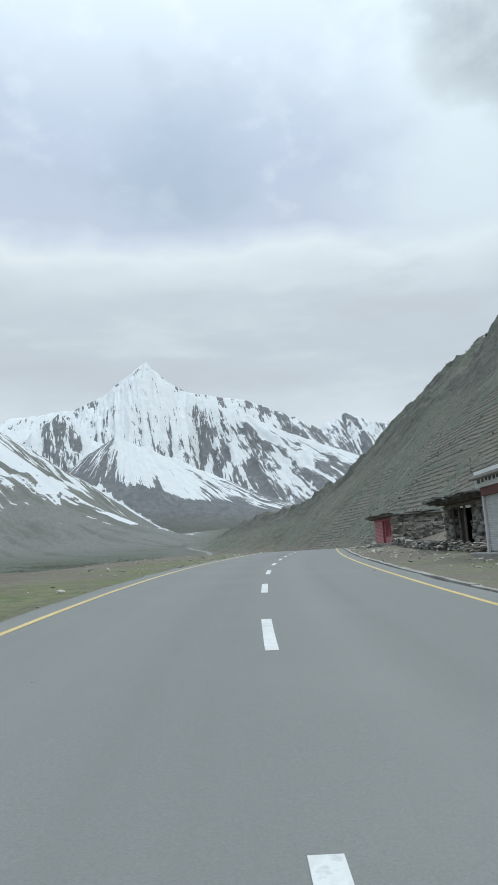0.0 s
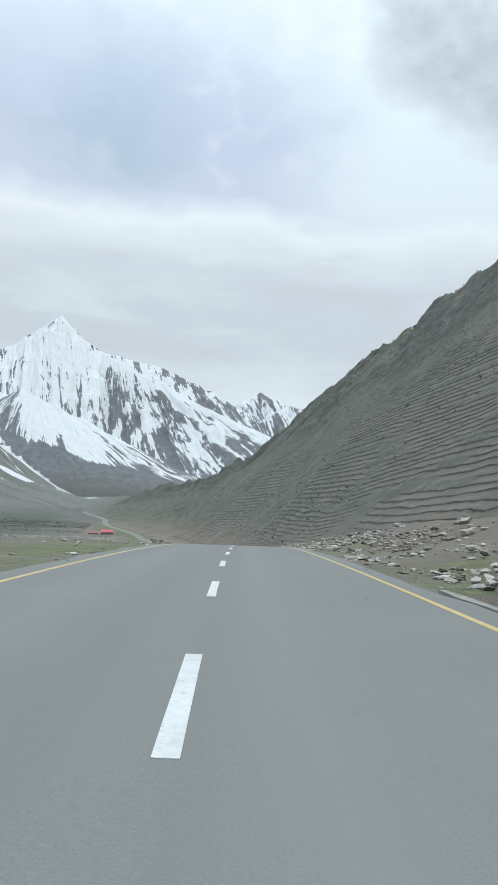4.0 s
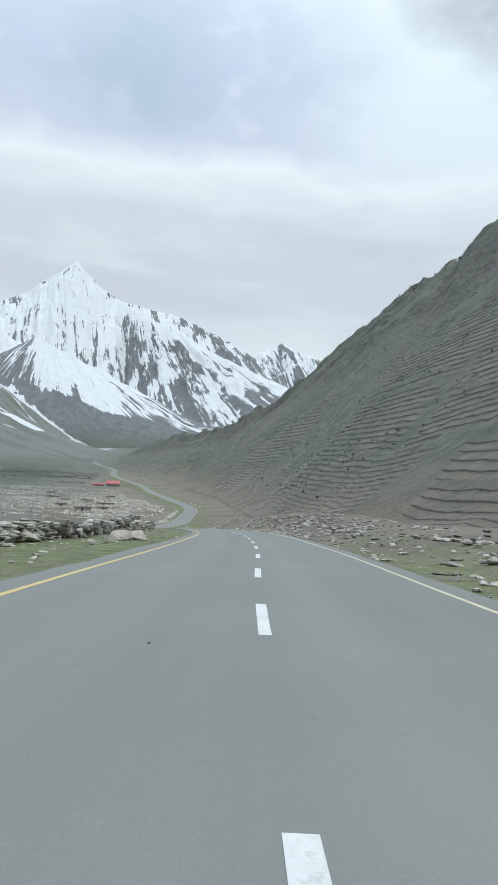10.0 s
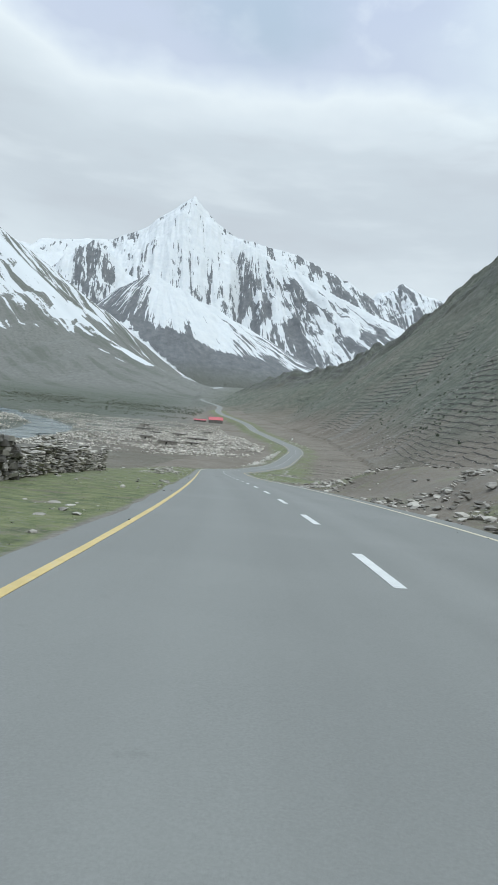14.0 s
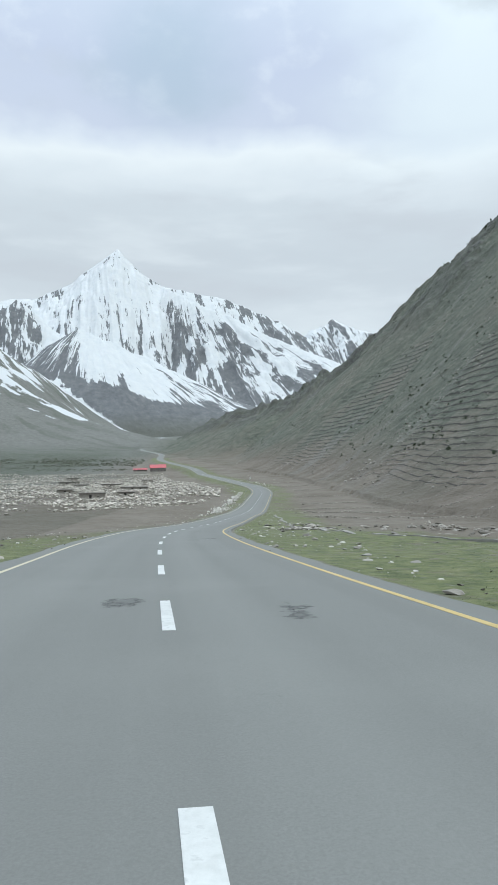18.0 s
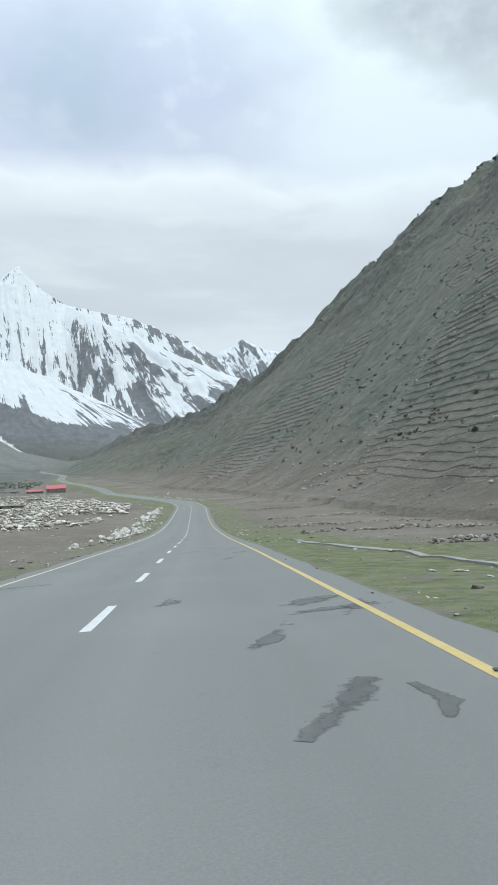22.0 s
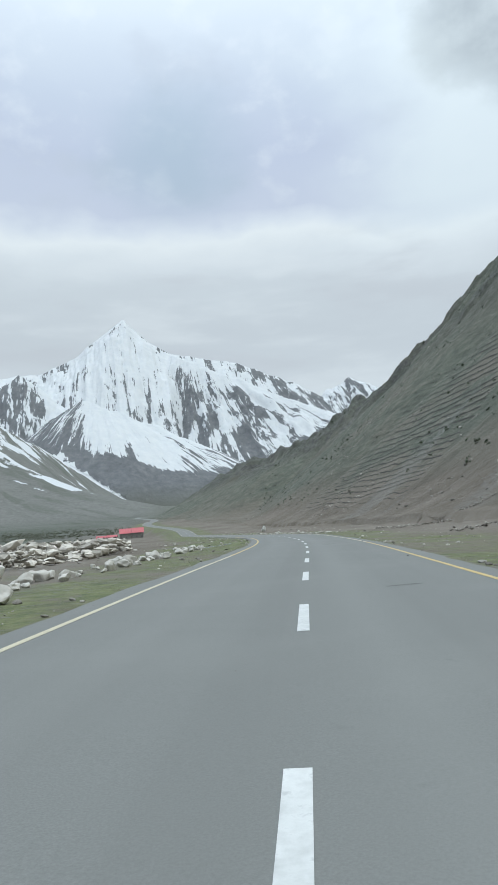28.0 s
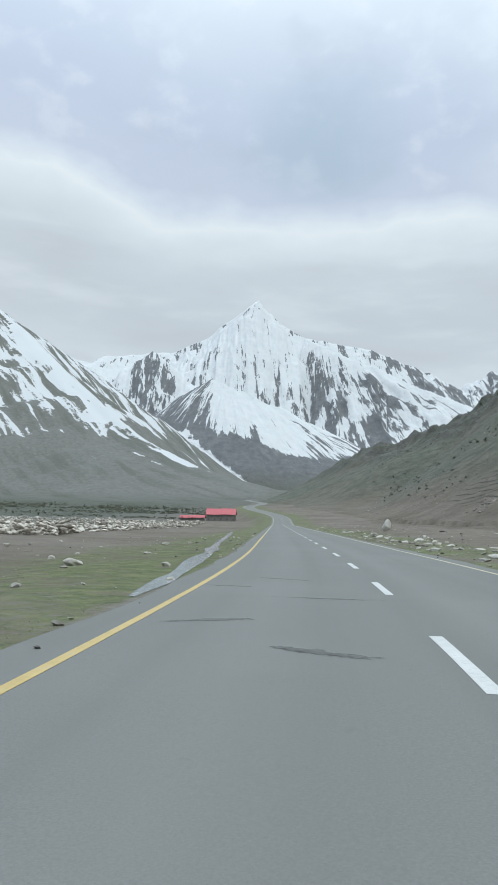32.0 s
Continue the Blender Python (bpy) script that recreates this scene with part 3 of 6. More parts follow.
def make_slope():
    """Hillsides: grey-green grass, brown terrace treads over stone risers darkened with painted shadow, crags, scree;
    snow lies on the far left slope.
    """
    m = Mat("hillside_grass_and_stone", 0.95)
    soil, s1, s2, s3 = soil_colour(m)
    n1, n2, n3 = m.noise(0.012, 6), m.noise(0.12, 8, 0.62), m.noise(0.9, 8, 0.7)
    pz = m.xyz(m.geo.outputs["Position"])
    al, dn = m.attr("along"), m.attr("down")
    grass = m.ramp(m.math("ADD", m.math("MULTIPLY", n2, 0.55), m.math("MULTIPLY", n3, 0.45)), (0.36, (0.056, 0.066, 0.050)), (0.5, (0.102, 0.112, 0.086)), (0.64, (0.170, 0.172, 0.138)))
    low = m.math("ADD", m.range(pz[2], -14.0, 14.0, 0.9, 0.0), m.math("MULTIPLY", m.math("SUBTRACT", n1, 0.46), 1.6))
    base = m.mix(m.math("MINIMUM", m.math("MAXIMUM", low, 0.0), 1.0), grass, soil)
    base = m.mix(m.math("MULTIPLY", m.attr("terrace"), m.ramp(m.math("ADD", m.math("MULTIPLY", n1, 0.6), m.math("MULTIPLY", n2, 0.4)), (0.42, (0.0, 0.0, 0.0)), (0.58, (0.75, 0.75, 0.75)))), base, m.mix(0.5, soil, (0.200, 0.176, 0.142)))
    stone = m.ramp(m.math("ADD", m.math("MULTIPLY", n3, 0.6), m.math("MULTIPLY", m.noise(0.3, 6, 0.7), 0.4)), (0.38, (0.030, 0.031, 0.030)), (0.5, (0.082, 0.082, 0.078)), (0.66, (0.21, 0.207, 0.195)))
    base = m.mix(m.math("MULTIPLY", m.attr("crag"), m.ramp(n2, (0.42, (0.15, 0.15, 0.15)), (0.58, (0.9, 0.9, 0.9)))), base, stone)
    # terrace risers: dark stone plus its shadow, both put into the colour
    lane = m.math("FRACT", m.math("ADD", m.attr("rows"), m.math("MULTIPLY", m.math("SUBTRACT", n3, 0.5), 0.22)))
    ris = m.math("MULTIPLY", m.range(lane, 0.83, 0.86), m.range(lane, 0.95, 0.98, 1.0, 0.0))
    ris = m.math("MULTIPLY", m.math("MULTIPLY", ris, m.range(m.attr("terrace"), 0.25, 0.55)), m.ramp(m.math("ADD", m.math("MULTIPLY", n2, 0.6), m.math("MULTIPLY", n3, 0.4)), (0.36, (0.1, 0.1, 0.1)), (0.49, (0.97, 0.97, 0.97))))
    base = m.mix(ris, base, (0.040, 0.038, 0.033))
    # stony chutes down the slope
    ch = m.noise(1.0, 5, 0.6, m.vec(m.math("MULTIPLY", al, 0.026), m.math("MULTIPLY", dn, 0.0032)), 0.3)
    chute = m.math("MULTIPLY", m.ramp(ch, (0.58, (0, 0, 0)), (0.66, (1, 1, 1))), m.ramp(n3, (0.42, (0, 0, 0)), (0.60, (0.75, 0.75, 0.75))))
    base = m.mix(chute, base, (0.205, 0.203, 0.188))
    scree = m.ramp(m.math("ADD", m.math("MULTIPLY", n3, 0.5), m.math("MULTIPLY", n2, 0.5)), (0.35, (0.125, 0.128, 0.118)), (0.65, (0.215, 0.216, 0.200)))
    base = m.mix(m.range(pz[0], -20.0, -110.0, 0.0, 0.92), base, scree)
    # snow lies in the gullies of the left slope
    crest = m.math("ADD", m.math("MULTIPLY", pz[0], -0.707), m.math("MULTIPLY", pz[1], 0.707))
    fall = m.math("ADD", m.math("MULTIPLY", pz[0], 0.707), m.math("MULTIPLY", pz[1], 0.707))
    st = m.noise(1.0, 4, 0.55, m.vec(m.math("MULTIPLY", fall, 0.034), m.math("MULTIPLY", crest, 0.0042)), 0.35)
    v = m.math("ADD", m.math("MULTIPLY", m.math("SUBTRACT", st, 0.5), 2.4), m.math("MULTIPLY", m.math("SUBTRACT", n1, 0.5), 0.6))
    v = m.math("ADD", v, m.math("MULTIPLY", m.math("SUBTRACT", n2, 0.5), 0.45))
    v = m.math("ADD", v, m.range(pz[2], 30.0, 300.0, -0.68, 0.0))
    v = m.math("ADD", v, m.math("MULTIPLY", m.range(dn, 4.0, 36.0, 0.6, 0.0), m.range(pz[2], 40.0, 110.0)))
    v = m.math("ADD", v, m.range(pz[0], -130.0, -50.0, 0.0, -1.0))
    v = m.math("ADD", v, m.range(pz[2], -6.0, 14.0, -1.2, 0.0))
    base = m.mix(m.math("MULTIPLY", m.ramp(st, (0.36, (0.6, 0.6, 0.6)), (0.50, (0, 0, 0))), m.range(pz[0], -40.0, -130.0, 0.0, 1.0)), base, (0.098, 0.106, 0.086))
    scrub = m.math("MULTIPLY", m.range(pz[2], 4.0, 34.0, 1.0, 0.0), m.range(pz[0], -50.0, -140.0, 0.0, 1.0))
    scrub = m.math("MULTIPLY", scrub, m.ramp(m.math("ADD", m.math("MULTIPLY", n2, 0.5), m.math("MULTIPLY", n3, 0.5)), (0.40, (0.15, 0.15, 0.15)), (0.58, (1, 1, 1))))
    base = m.mix(scrub, base, (0.050, 0.064, 0.038))
    sn = m.ramp(v, (0.0, (0, 0, 0)), (0.07, (1, 1, 1)))
    base = m.mix(sn, base, (0.60, 0.62, 0.635))
    m.color(base).bump(m.math("ADD", m.math("MULTIPLY", n3, 0.8), m.math("MULTIPLY", n2, 2.4)), 0.9, 1.0)
    return m.m


def make_alp():
    """High mountains: snow with dark rock ribs, bare dark rock and scree low down; rock tones carry painted haze."""
    m = Mat("hazed_alpine_rock_and_snow", 0.8)
    al, dn = m.attr("along"), m.attr("down")
    n1, n2 = m.noise(0.006, 8, 0.6), m.noise(0.03, 8, 0.65)
    skew = al
    streak = m.noise(1.0, 6, 0.62, m.vec(m.math("MULTIPLY", skew, 0.023), m.math("MULTIPLY", dn, 0.0034)), 0.25)
    pz = m.xyz(m.geo.outputs["Position"])[2]
    nrm = m.xyz(m.geo.outputs["Normal"])
    # blue-grey rock tones, lifted so that distance haze is part of the colour
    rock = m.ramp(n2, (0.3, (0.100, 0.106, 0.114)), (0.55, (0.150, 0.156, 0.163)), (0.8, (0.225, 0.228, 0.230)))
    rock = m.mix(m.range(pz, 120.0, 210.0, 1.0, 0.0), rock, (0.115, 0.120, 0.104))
    snow = m.ramp(n2, (0.3, (0.58, 0.605, 0.63)), (0.7, (0.67, 0.685, 0.69)))
    fine = m.noise(1.0, 6, 0.65, m.vec(m.math("MULTIPLY", skew, 0.07), m.math("MULTIPLY", dn, 0.012)), 0.3)
    v = m.math("ADD", m.math("MULTIPLY", m.math("SUBTRACT", streak, 0.5), 2.3), m.math("MULTIPLY", m.math("SUBTRACT", n1, 0.5), 0.7))
    v = m.math("ADD", v, m.math("MULTIPLY", m.math("SUBTRACT", fine, 0.5), 1.5))
    v = m.math("ADD", v, m.math("MULTIPLY", m.math("SUBTRACT", n2, 0.5), 0.35))
    v = m.math("ADD", v, m.range(pz, 640.0, 980.0, 0.02, 0.24))
    px, py = m.xyz(m.geo.outputs["Position"])[0], m.xyz(m.geo.outputs["Position"])[1]
    # bare scree below the snow line, which drops to the right
    line = m.math("SUBTRACT", pz, m.range(px, -700.0, 220.0, 385.0, 185.0))
    v = m.math("ADD", v, m.range(m.math("ADD", line, m.math("MULTIPLY", m.math("SUBTRACT", n1, 0.5), 120.0)), -50.0, 40.0, -1.1, 0.0))
    # a tongue of old snow fills the side valley
    fill = m.math("ADD", m.math("MULTIPLY", m.math("MAXIMUM", px, -590.0), -0.726), m.math("MULTIPLY", py, -0.0173))
    fill = m.math("SUBTRACT", m.math("SUBTRACT", fill, 4.0), pz)
    v = m.math("ADD", v, m.range(m.math("ADD", fill, m.math("MULTIPLY", m.math("SUBTRACT", n2, 0.5), 50.0)), -5.0, 25.0, 0.0, 1.5))
    v = m.math("SUBTRACT", v, m.attr("bare"))
    mask = m.ramp(v, (0.0, (0, 0, 0)), (0.07, (1, 1, 1)))
    m.color(m.mix(mask, rock, snow)).bump(m.math("ADD", n2, streak), 0.7, 12.0)
    return m.m


def make_asphalt():
    m = Mat("worn_grey_asphalt", 0.82)
    off, runs = m.attr("off"), m.attr("run")
    n1, n2, n3 = m.noise(0.25, 5), m.noise(3.0, 6, 0.6), m.noise(60.0, 4, 0.7)
    tracks = m.noise(1.0, 4, 0.5, m.vec(m.math("MULTIPLY", off, 1.1), m.math("MULTIPLY", runs, 0.012)))
    base = m.ramp(n3, (0.3, (0.158, 0.162, 0.154)), (0.7, (0.208, 0.213, 0.203)))
    base = m.mix(m.math("MULTIPLY", m.ramp(tracks, (0.45, (0, 0, 0)), (0.62, (1, 1, 1))), 0.35), base, (0.155, 0.158, 0.15))
    base = m.mix(m.math("MULTIPLY", m.ramp(n1, (0.5, (0, 0, 0)), (0.68, (1, 1, 1))), 0.3), base, (0.222, 0.227, 0.215))
    pale = m.math("ADD", m.range(m.math("ABSOLUTE", m.math("SUBTRACT", off, 0.85)), 0.0, 0.7, 1.0, 0.0), m.range(m.math("ABSOLUTE", m.math("ADD", off, 2.1)), 0.0, 0.8, 0.7, 0.0))
    base = m.mix(m.math("MULTIPLY", m.math("MULTIPLY", pale, tracks), 0.55), base, (0.245, 0.25, 0.238))
    spots = m.ramp(n2, (0.66, (0, 0, 0)), (0.74, (1, 1, 1)))
    base = m.mix(m.math("MULTIPLY", spots, 0.3), base, (0.125, 0.127, 0.122))
    m.color(base).bump(n3, 0.35, 0.01)
    return m.m


def make_plain(name, dark, light, scale=6.0, rough=0.8, metal=0.0, bump=0.3, worn=None, rand=0.0):
    """A surface of one stuff, its colour between two tones by noise and, if rand, by piece."""
    m = Mat(name, rough, metal)
    n = m.noise(scale, 7, 0.62)
    n2 = m.noise(scale * 0.22, 4)
    v = m.math("ADD", m.math("MULTIPLY", n, 0.6), m.math("MULTIPLY", n2, 0.4))
    if rand:
        v = m.math("ADD", v, m.math("MULTIPLY", m.math("SUBTRACT", m.rand() if rand > 0 else m.island(), 0.5), abs(rand)))
    c = m.ramp(v, (0.32, dark), (0.68, light))
    if worn:
        c = m.mix(m.math("MULTIPLY", m.ramp(n, (0.56, (0, 0, 0)), (0.66, (1, 1, 1))), 0.6), c, worn)
    m.color(c)
    if bump:
        m.bump(n, bump, 0.03)
    return m.m


def make_tar():
    """A thin smear of tar that frays into the asphalt towards its rim."""
    m = Mat("dark_tar_smear", 0.6)
    n, n2 = m.noise(2.6, 7, 0.68), m.noise(0.9, 4)
    m.color(m.ramp(n, (0.35, (0.085, 0.088, 0.084)), (0.65, (0.140, 0.143, 0.136))))
    k = m.math("ADD", m.math("SUBTRACT", 1.0, m.attr("rim")), m.math("MULTIPLY", m.math("SUBTRACT", m.math("ADD", m.math("MULTIPLY", n, 0.65), m.math("MULTIPLY", n2, 0.35)), 0.5), 3.4))
    m.link(m.math("MULTIPLY", m.ramp(k, (0.42, (0, 0, 0)), (0.72, (1, 1, 1))), 0.85), m.b.inputs["Alpha"])
    return m.m


M_GROUND, M_SLOPE, M_ALP, M_ASPHALT = make_ground(), make_slope(), make_alp(), make_asphalt()
M_WHITE = make_plain("worn_white_road_paint", (0.48, 0.49, 0.48), (0.72, 0.73, 0.72), 9, 0.6, worn=(0.36, 0.37, 0.37))
M_YELLOW = make_plain("faded_yellow_road_paint", (0.46, 0.35, 0.14), (0.60, 0.46, 0.19), 5, 0.6, worn=(0.42, 0.38, 0.28))
M_PALE = make_plain("faded_pale_road_paint", (0.44, 0.40, 0.29), (0.61, 0.56, 0.41), 5, 0.6, worn=(0.30, 0.30, 0.29))
M_TAR = make_tar()
M_CONCRETE = make_plain("weathered_concrete_edge", (0.20, 0.192, 0.176), (0.36, 0.347, 0.322), 3, 0.9)
M_STONE = make_plain("grey_field_stone", (0.150, 0.138, 0.120), (0.43, 0.405, 0.362), 3.5, 0.9, bump=0.6, rand=-0.5)
M_STONE_ONE = make_plain("grey_wall_stone", (0.098, 0.092, 0.083), (0.315, 0.30, 0.274), 3.5, 0.9, bump=0.6, rand=0.6)
M_RUBBLE = make_plain("bleached_limestone_rubble", (0.30, 0.278, 0.240), (0.66, 0.62, 0.555), 2.5, 0.9, bump=0.5, rand=-0.5)
M_PALESTONE = make_plain("pale_limestone_rubble", (0.26, 0.247, 0.222), (0.55, 0.53, 0.485), 2.5, 0.9, bump=0.5, rand=-0.5)


# ---- ground ----
def lower_under_strip(z, s, o, zr):
    inside = (1 - smooth(30, 35, np.abs(o))) * (s > -115) * (s < 1240)
    return z - 3.0 * inside


def axis(*spans):
    """Grid lines: (start, end, step) spans, step growing evenly to the next span's."""
    v = []
    for a, b, d0, d1 in spans:
        x, n = a, 0
        while x < b:
            v.append(x)
            x += d0 + (d1 - d0) * (x - a) / (b - a)
    v.append(spans[-1][1])
    return np.array(v)


gx = axis((-2600, -950, 90, 14), (-950, -300, 12, 6), (-300, 40, 6, 3), (40, 90, 2, 1.0), (90, 300, 0.8, 1.0), (300, 440, 1.1, 2.0), (440, 900, 3, 40), (900, 2000, 60, 90))
gy = axis((-900, -100, 70, 8), (-100, 300, 7, 5), (300, 460, 5, 2.0), (460, 900, 1.0, 1.3), (900, 1150, 1.3, 2.0), (1150, 1400, 2, 3), (1400, 3090, 3, 20))
X, Y = np.meshgrid(gx, gy)
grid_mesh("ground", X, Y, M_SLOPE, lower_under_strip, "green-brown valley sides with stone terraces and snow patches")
ty = axis((3090, 3200, 18, 12), (3200, 4700, 11, 11), (4700, 5600, 14, 60))
tu = np.linspace(-0.60, 0.60, 900)
U, Y2 = np.meshgrid(tu, ty)
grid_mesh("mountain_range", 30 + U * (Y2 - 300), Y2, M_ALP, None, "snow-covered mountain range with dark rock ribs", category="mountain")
so = np.array([4.45, 4.9, 5.4, 6, 6.7, 7.5, 8.4, 9.5, 10.8, 12.2, 14, 16, 18.5, 20.5, 22.5, 24.5, 26.5, 28.5, 30, 31.5, 33, 34.5, 36])
so = np.concatenate([-so[::-1], [-3, 0, 3], so])
ss = axis((-110, 700, 0.8, 0.8), (700, 1240, 1.2, 4))
O, S = np.meshgrid(so, ss)
PX = on_road(S, O)
grid_mesh("verge", PX[..., 0], PX[..., 1], M_GROUND, None, "stony verge with patchy green grass and brown soil")


# ---- road ----
def strip(name, s0, s1, o0, o1, up, thick, material, step=1.0, parent=None, wobble=0.0, seed=0):
    """A slab that follows the road between two offsets, its top up metres over the asphalt."""
    n = max(2, int(math.ceil((s1 - s0) / step)) + 1)
    s = np.linspace(s0, s1, n)
    w = wobble * (fbm(s / 1.3, s * 0 + seed, 3, seed) - 0.5) if wobble else 0 * s
    w2 = wobble * (fbm(s / 1.1, s * 0 + seed + 9, 3, seed + 3) - 0.5) if wobble else 0 * s
    a, b = on_road(s, o0 + w, up), on_road(s, o1 + w2, up)
    lo = np.array([0, 0, thick])
    co = np.concatenate([a, b, a - lo, b - lo])
    i = np.arange(n - 1)
    q = [np.stack([i, n + i, n + i + 1, i + 1], 1), np.stack([2 * n + i, i, i + 1, 2 * n + i + 1], 1),
         np.stack([n + i, 3 * n + i, 3 * n + i + 1, n + i + 1], 1)]
    f = np.concatenate(q).tolist() + [[0, 2 * n, 3 * n, n], [n - 1, 2 * n - 1, 4 * n - 1, 3 * n - 1]]
    me = bpy.data.meshes.new(name)
    me.from_pydata(co.tolist(), [], f)
    me.attributes.new("off", "FLOAT", "POINT").data.foreach_set("value", np.concatenate([0 * s + o0, 0 * s + o1, 0 * s + o0, 0 * s + o1]).astype(np.float32))
    me.attributes.new("run", "FLOAT", "POINT").data.foreach_set("value", np.concatenate([s, s, s, s]).astype(np.float32))
    me.materials.append(material)
    ob = new(name, me)
    if parent:
        ob.parent = parent
    return ob


def road_sheet():
    s = np.arange(-115, 1700, 1.5)
    os_ = np.array([-4.35, -4.3, -3.2, -2.1, -1.05, 0, 1.05, 2.1, 3.2, 4.3, 4.35])
    up = np.array([-0.12, 0, 0, 0, 0, 0, 0, 0, 0, 0, -0.12])
    S2, O2 = np.meshgrid(s, os_, indexing="ij")
    ragged = np.where(np.abs(O2) > 4, np.sign(O2) * 0.22 * (fbm(S2 / 2.5, O2, 3, 90) - 0.5) * 2, 0)
    p = on_road(S2, O2 + ragged)
    p[..., 2] += up[None]
    r, c = S2.shape
    i = np.arange(r * c).reshape(r, c)
    q = np.stack([i[:-1, :-1], i[:-1, 1:], i[1:, 1:], i[1:, :-1]], -1).reshape(-1, 4)
    me = bpy.data.meshes.new("road")
    me.from_pydata(p.reshape(-1, 3).tolist(), [], q.tolist())
    me.attributes.new("off", "FLOAT", "POINT").data.foreach_set("value", O2.ravel().astype(np.float32))
    me.attributes.new("run", "FLOAT", "POINT").data.foreach_set("value", S2.ravel().astype(np.float32))
    me.materials.append(M_ASPHALT)
    return tagged(new("road", me), "worn grey two-lane asphalt road with painted lines", "road", kind="structure")


ROAD = road_sheet()
for k in range(-10, 135):
    strip("lane_dash", 7.5 * k, 7.5 * k + 2.75, -0.075, 0.075, 0.005, 0.004, M_WHITE, 0.7, ROAD, 0.012, k)
for a, b, mat in ((-110, 60, M_YELLOW), (60, 150, M_YELLOW), (150, 330, M_YELLOW), (330, 580, M_PALE), (580, 720, M_YELLOW), (720, 1500, M_PALE)):
    strip("edge_line", a, b, -HALF - 0.06, -HALF + 0.06, 0.005, 0.004, mat, 1.0, ROAD, 0.015, 3)
for a, b, mat in ((-110, 100, M_YELLOW), (100, 165, M_YELLOW), (165, 300, M_PALE), (300, 440, M_YELLOW), (440, 590, M_YELLOW), (590, 1500, M_PALE)):
    strip("edge_line", a, b, HALF - 0.06, HALF + 0.06, 0.005, 0.004, mat, 1.0, ROAD, 0.015, 5)


# ---- helpers for things ----
def gz(x, y):
    """Height of the ground at a place."""
    return float(land(np.array([[float(x)]]), np.array([[float(y)]]))[0][0, 0])


def gzs(xy):
    xy = np.asarray(xy, float)
    return land(xy[:, 0][None], xy[:, 1][None])[0][0]


def mesh_of(name, bm, material):
    me = bpy.data.meshes.new(name)
    bm.normal_update()
    bm.to_mesh(me)
    bm.free()
    me.materials.append(material)
    return me


def part(name, bm, material, parent, label=""):
    ob = new(name, mesh_of(name, bm, material))
    ob.parent = parent
    return tagged(ob, label) if label else ob


def thing(name, x, y, z, rz, label, category, group=""):
    e = new(name)
    e.empty_display_size = 0.3
    e.matrix_world = pose(x, y, z, 0, 0, rz)
    return tagged(e, label, category, group)


def add_box(bm, x0, x1, y0, y1, z0, z1, jitter=0.0, rng=None, bevel=0.0):
    vs = [bm.verts.new((x + (rng.uniform(-jitter, jitter) if jitter else 0), y + (rng.uniform(-jitter, jitter) if jitter else 0),
                        z + (rng.uniform(-jitter, jitter) if jitter else 0))) for z in (z0, z1) for y in (y0, y1) for x in (x0, x1)]
    fs = [bm.faces.new([vs[i] for i in f]) for f in ((0, 2, 3, 1), (4, 5, 7, 6), (0, 1, 5, 4), (2, 6, 7, 3), (0, 4, 6, 2), (1, 3, 7, 5))]
    if bevel:
        es = list({e for f in fs for e in f.edges})
        bmesh.ops.bevel(bm, geom=es, offset=bevel, segments=1, affect="EDGES")
    return vs


def box(x0, x1, y0, y1, z0, z1, bevel=0.015, jitter=0.0, rng=None):
    bm = bmesh.new()
    add_box(bm, x0, x1, y0, y1, z0, z1, jitter, rng, bevel)
    return bm


RNG = random.Random(11)


def rock_arrays(seed, subdiv, flat=0.75, rough=0.35):
    """Vertices and triangles of a broken stone about 1 m across."""
    bm = bmesh.new()
    bmesh.ops.create_icosphere(bm, subdivisions=subdiv, radius=0.5)
    rng = random.Random(seed)
    cuts = [(Vector((rng.gauss(0, 1), rng.gauss(0, 1), rng.gauss(0, 1))).normalized(), rng.uniform(0.24, 0.42)) for _ in range(9)]
    for v in bm.verts:
        c = v.co.copy()
        for n, d in cuts:
            k = c.dot(n)
            if k > d:
                c -= n * (k - d) * 0.9
        c += Vector((noise.noise(c * 3 + Vector((seed, 0, 0))), noise.noise(c * 3 + Vector((0, seed, 0))), noise.noise(c * 3 + Vector((0, 0, seed))))) * rough * 0.3
        v.co = Vector((c.x, c.y, c.z * flat))
    bm.verts.ensure_lookup_table()
    co = np.array([v.co[:] for v in bm.verts])
    fa = np.array([[v.index for v in f.verts] for f in bm.faces])
    bm.free()
    return co, fa


ROCK_FINE = [rock_arrays(k, 3) for k in range(6)]
ROCK_MID = [rock_arrays(20 + k, 2) for k in range(8)]
ROCK_LOW = [rock_arrays(40 + k, 1, 0.7, 0.5) for k in range(10)]


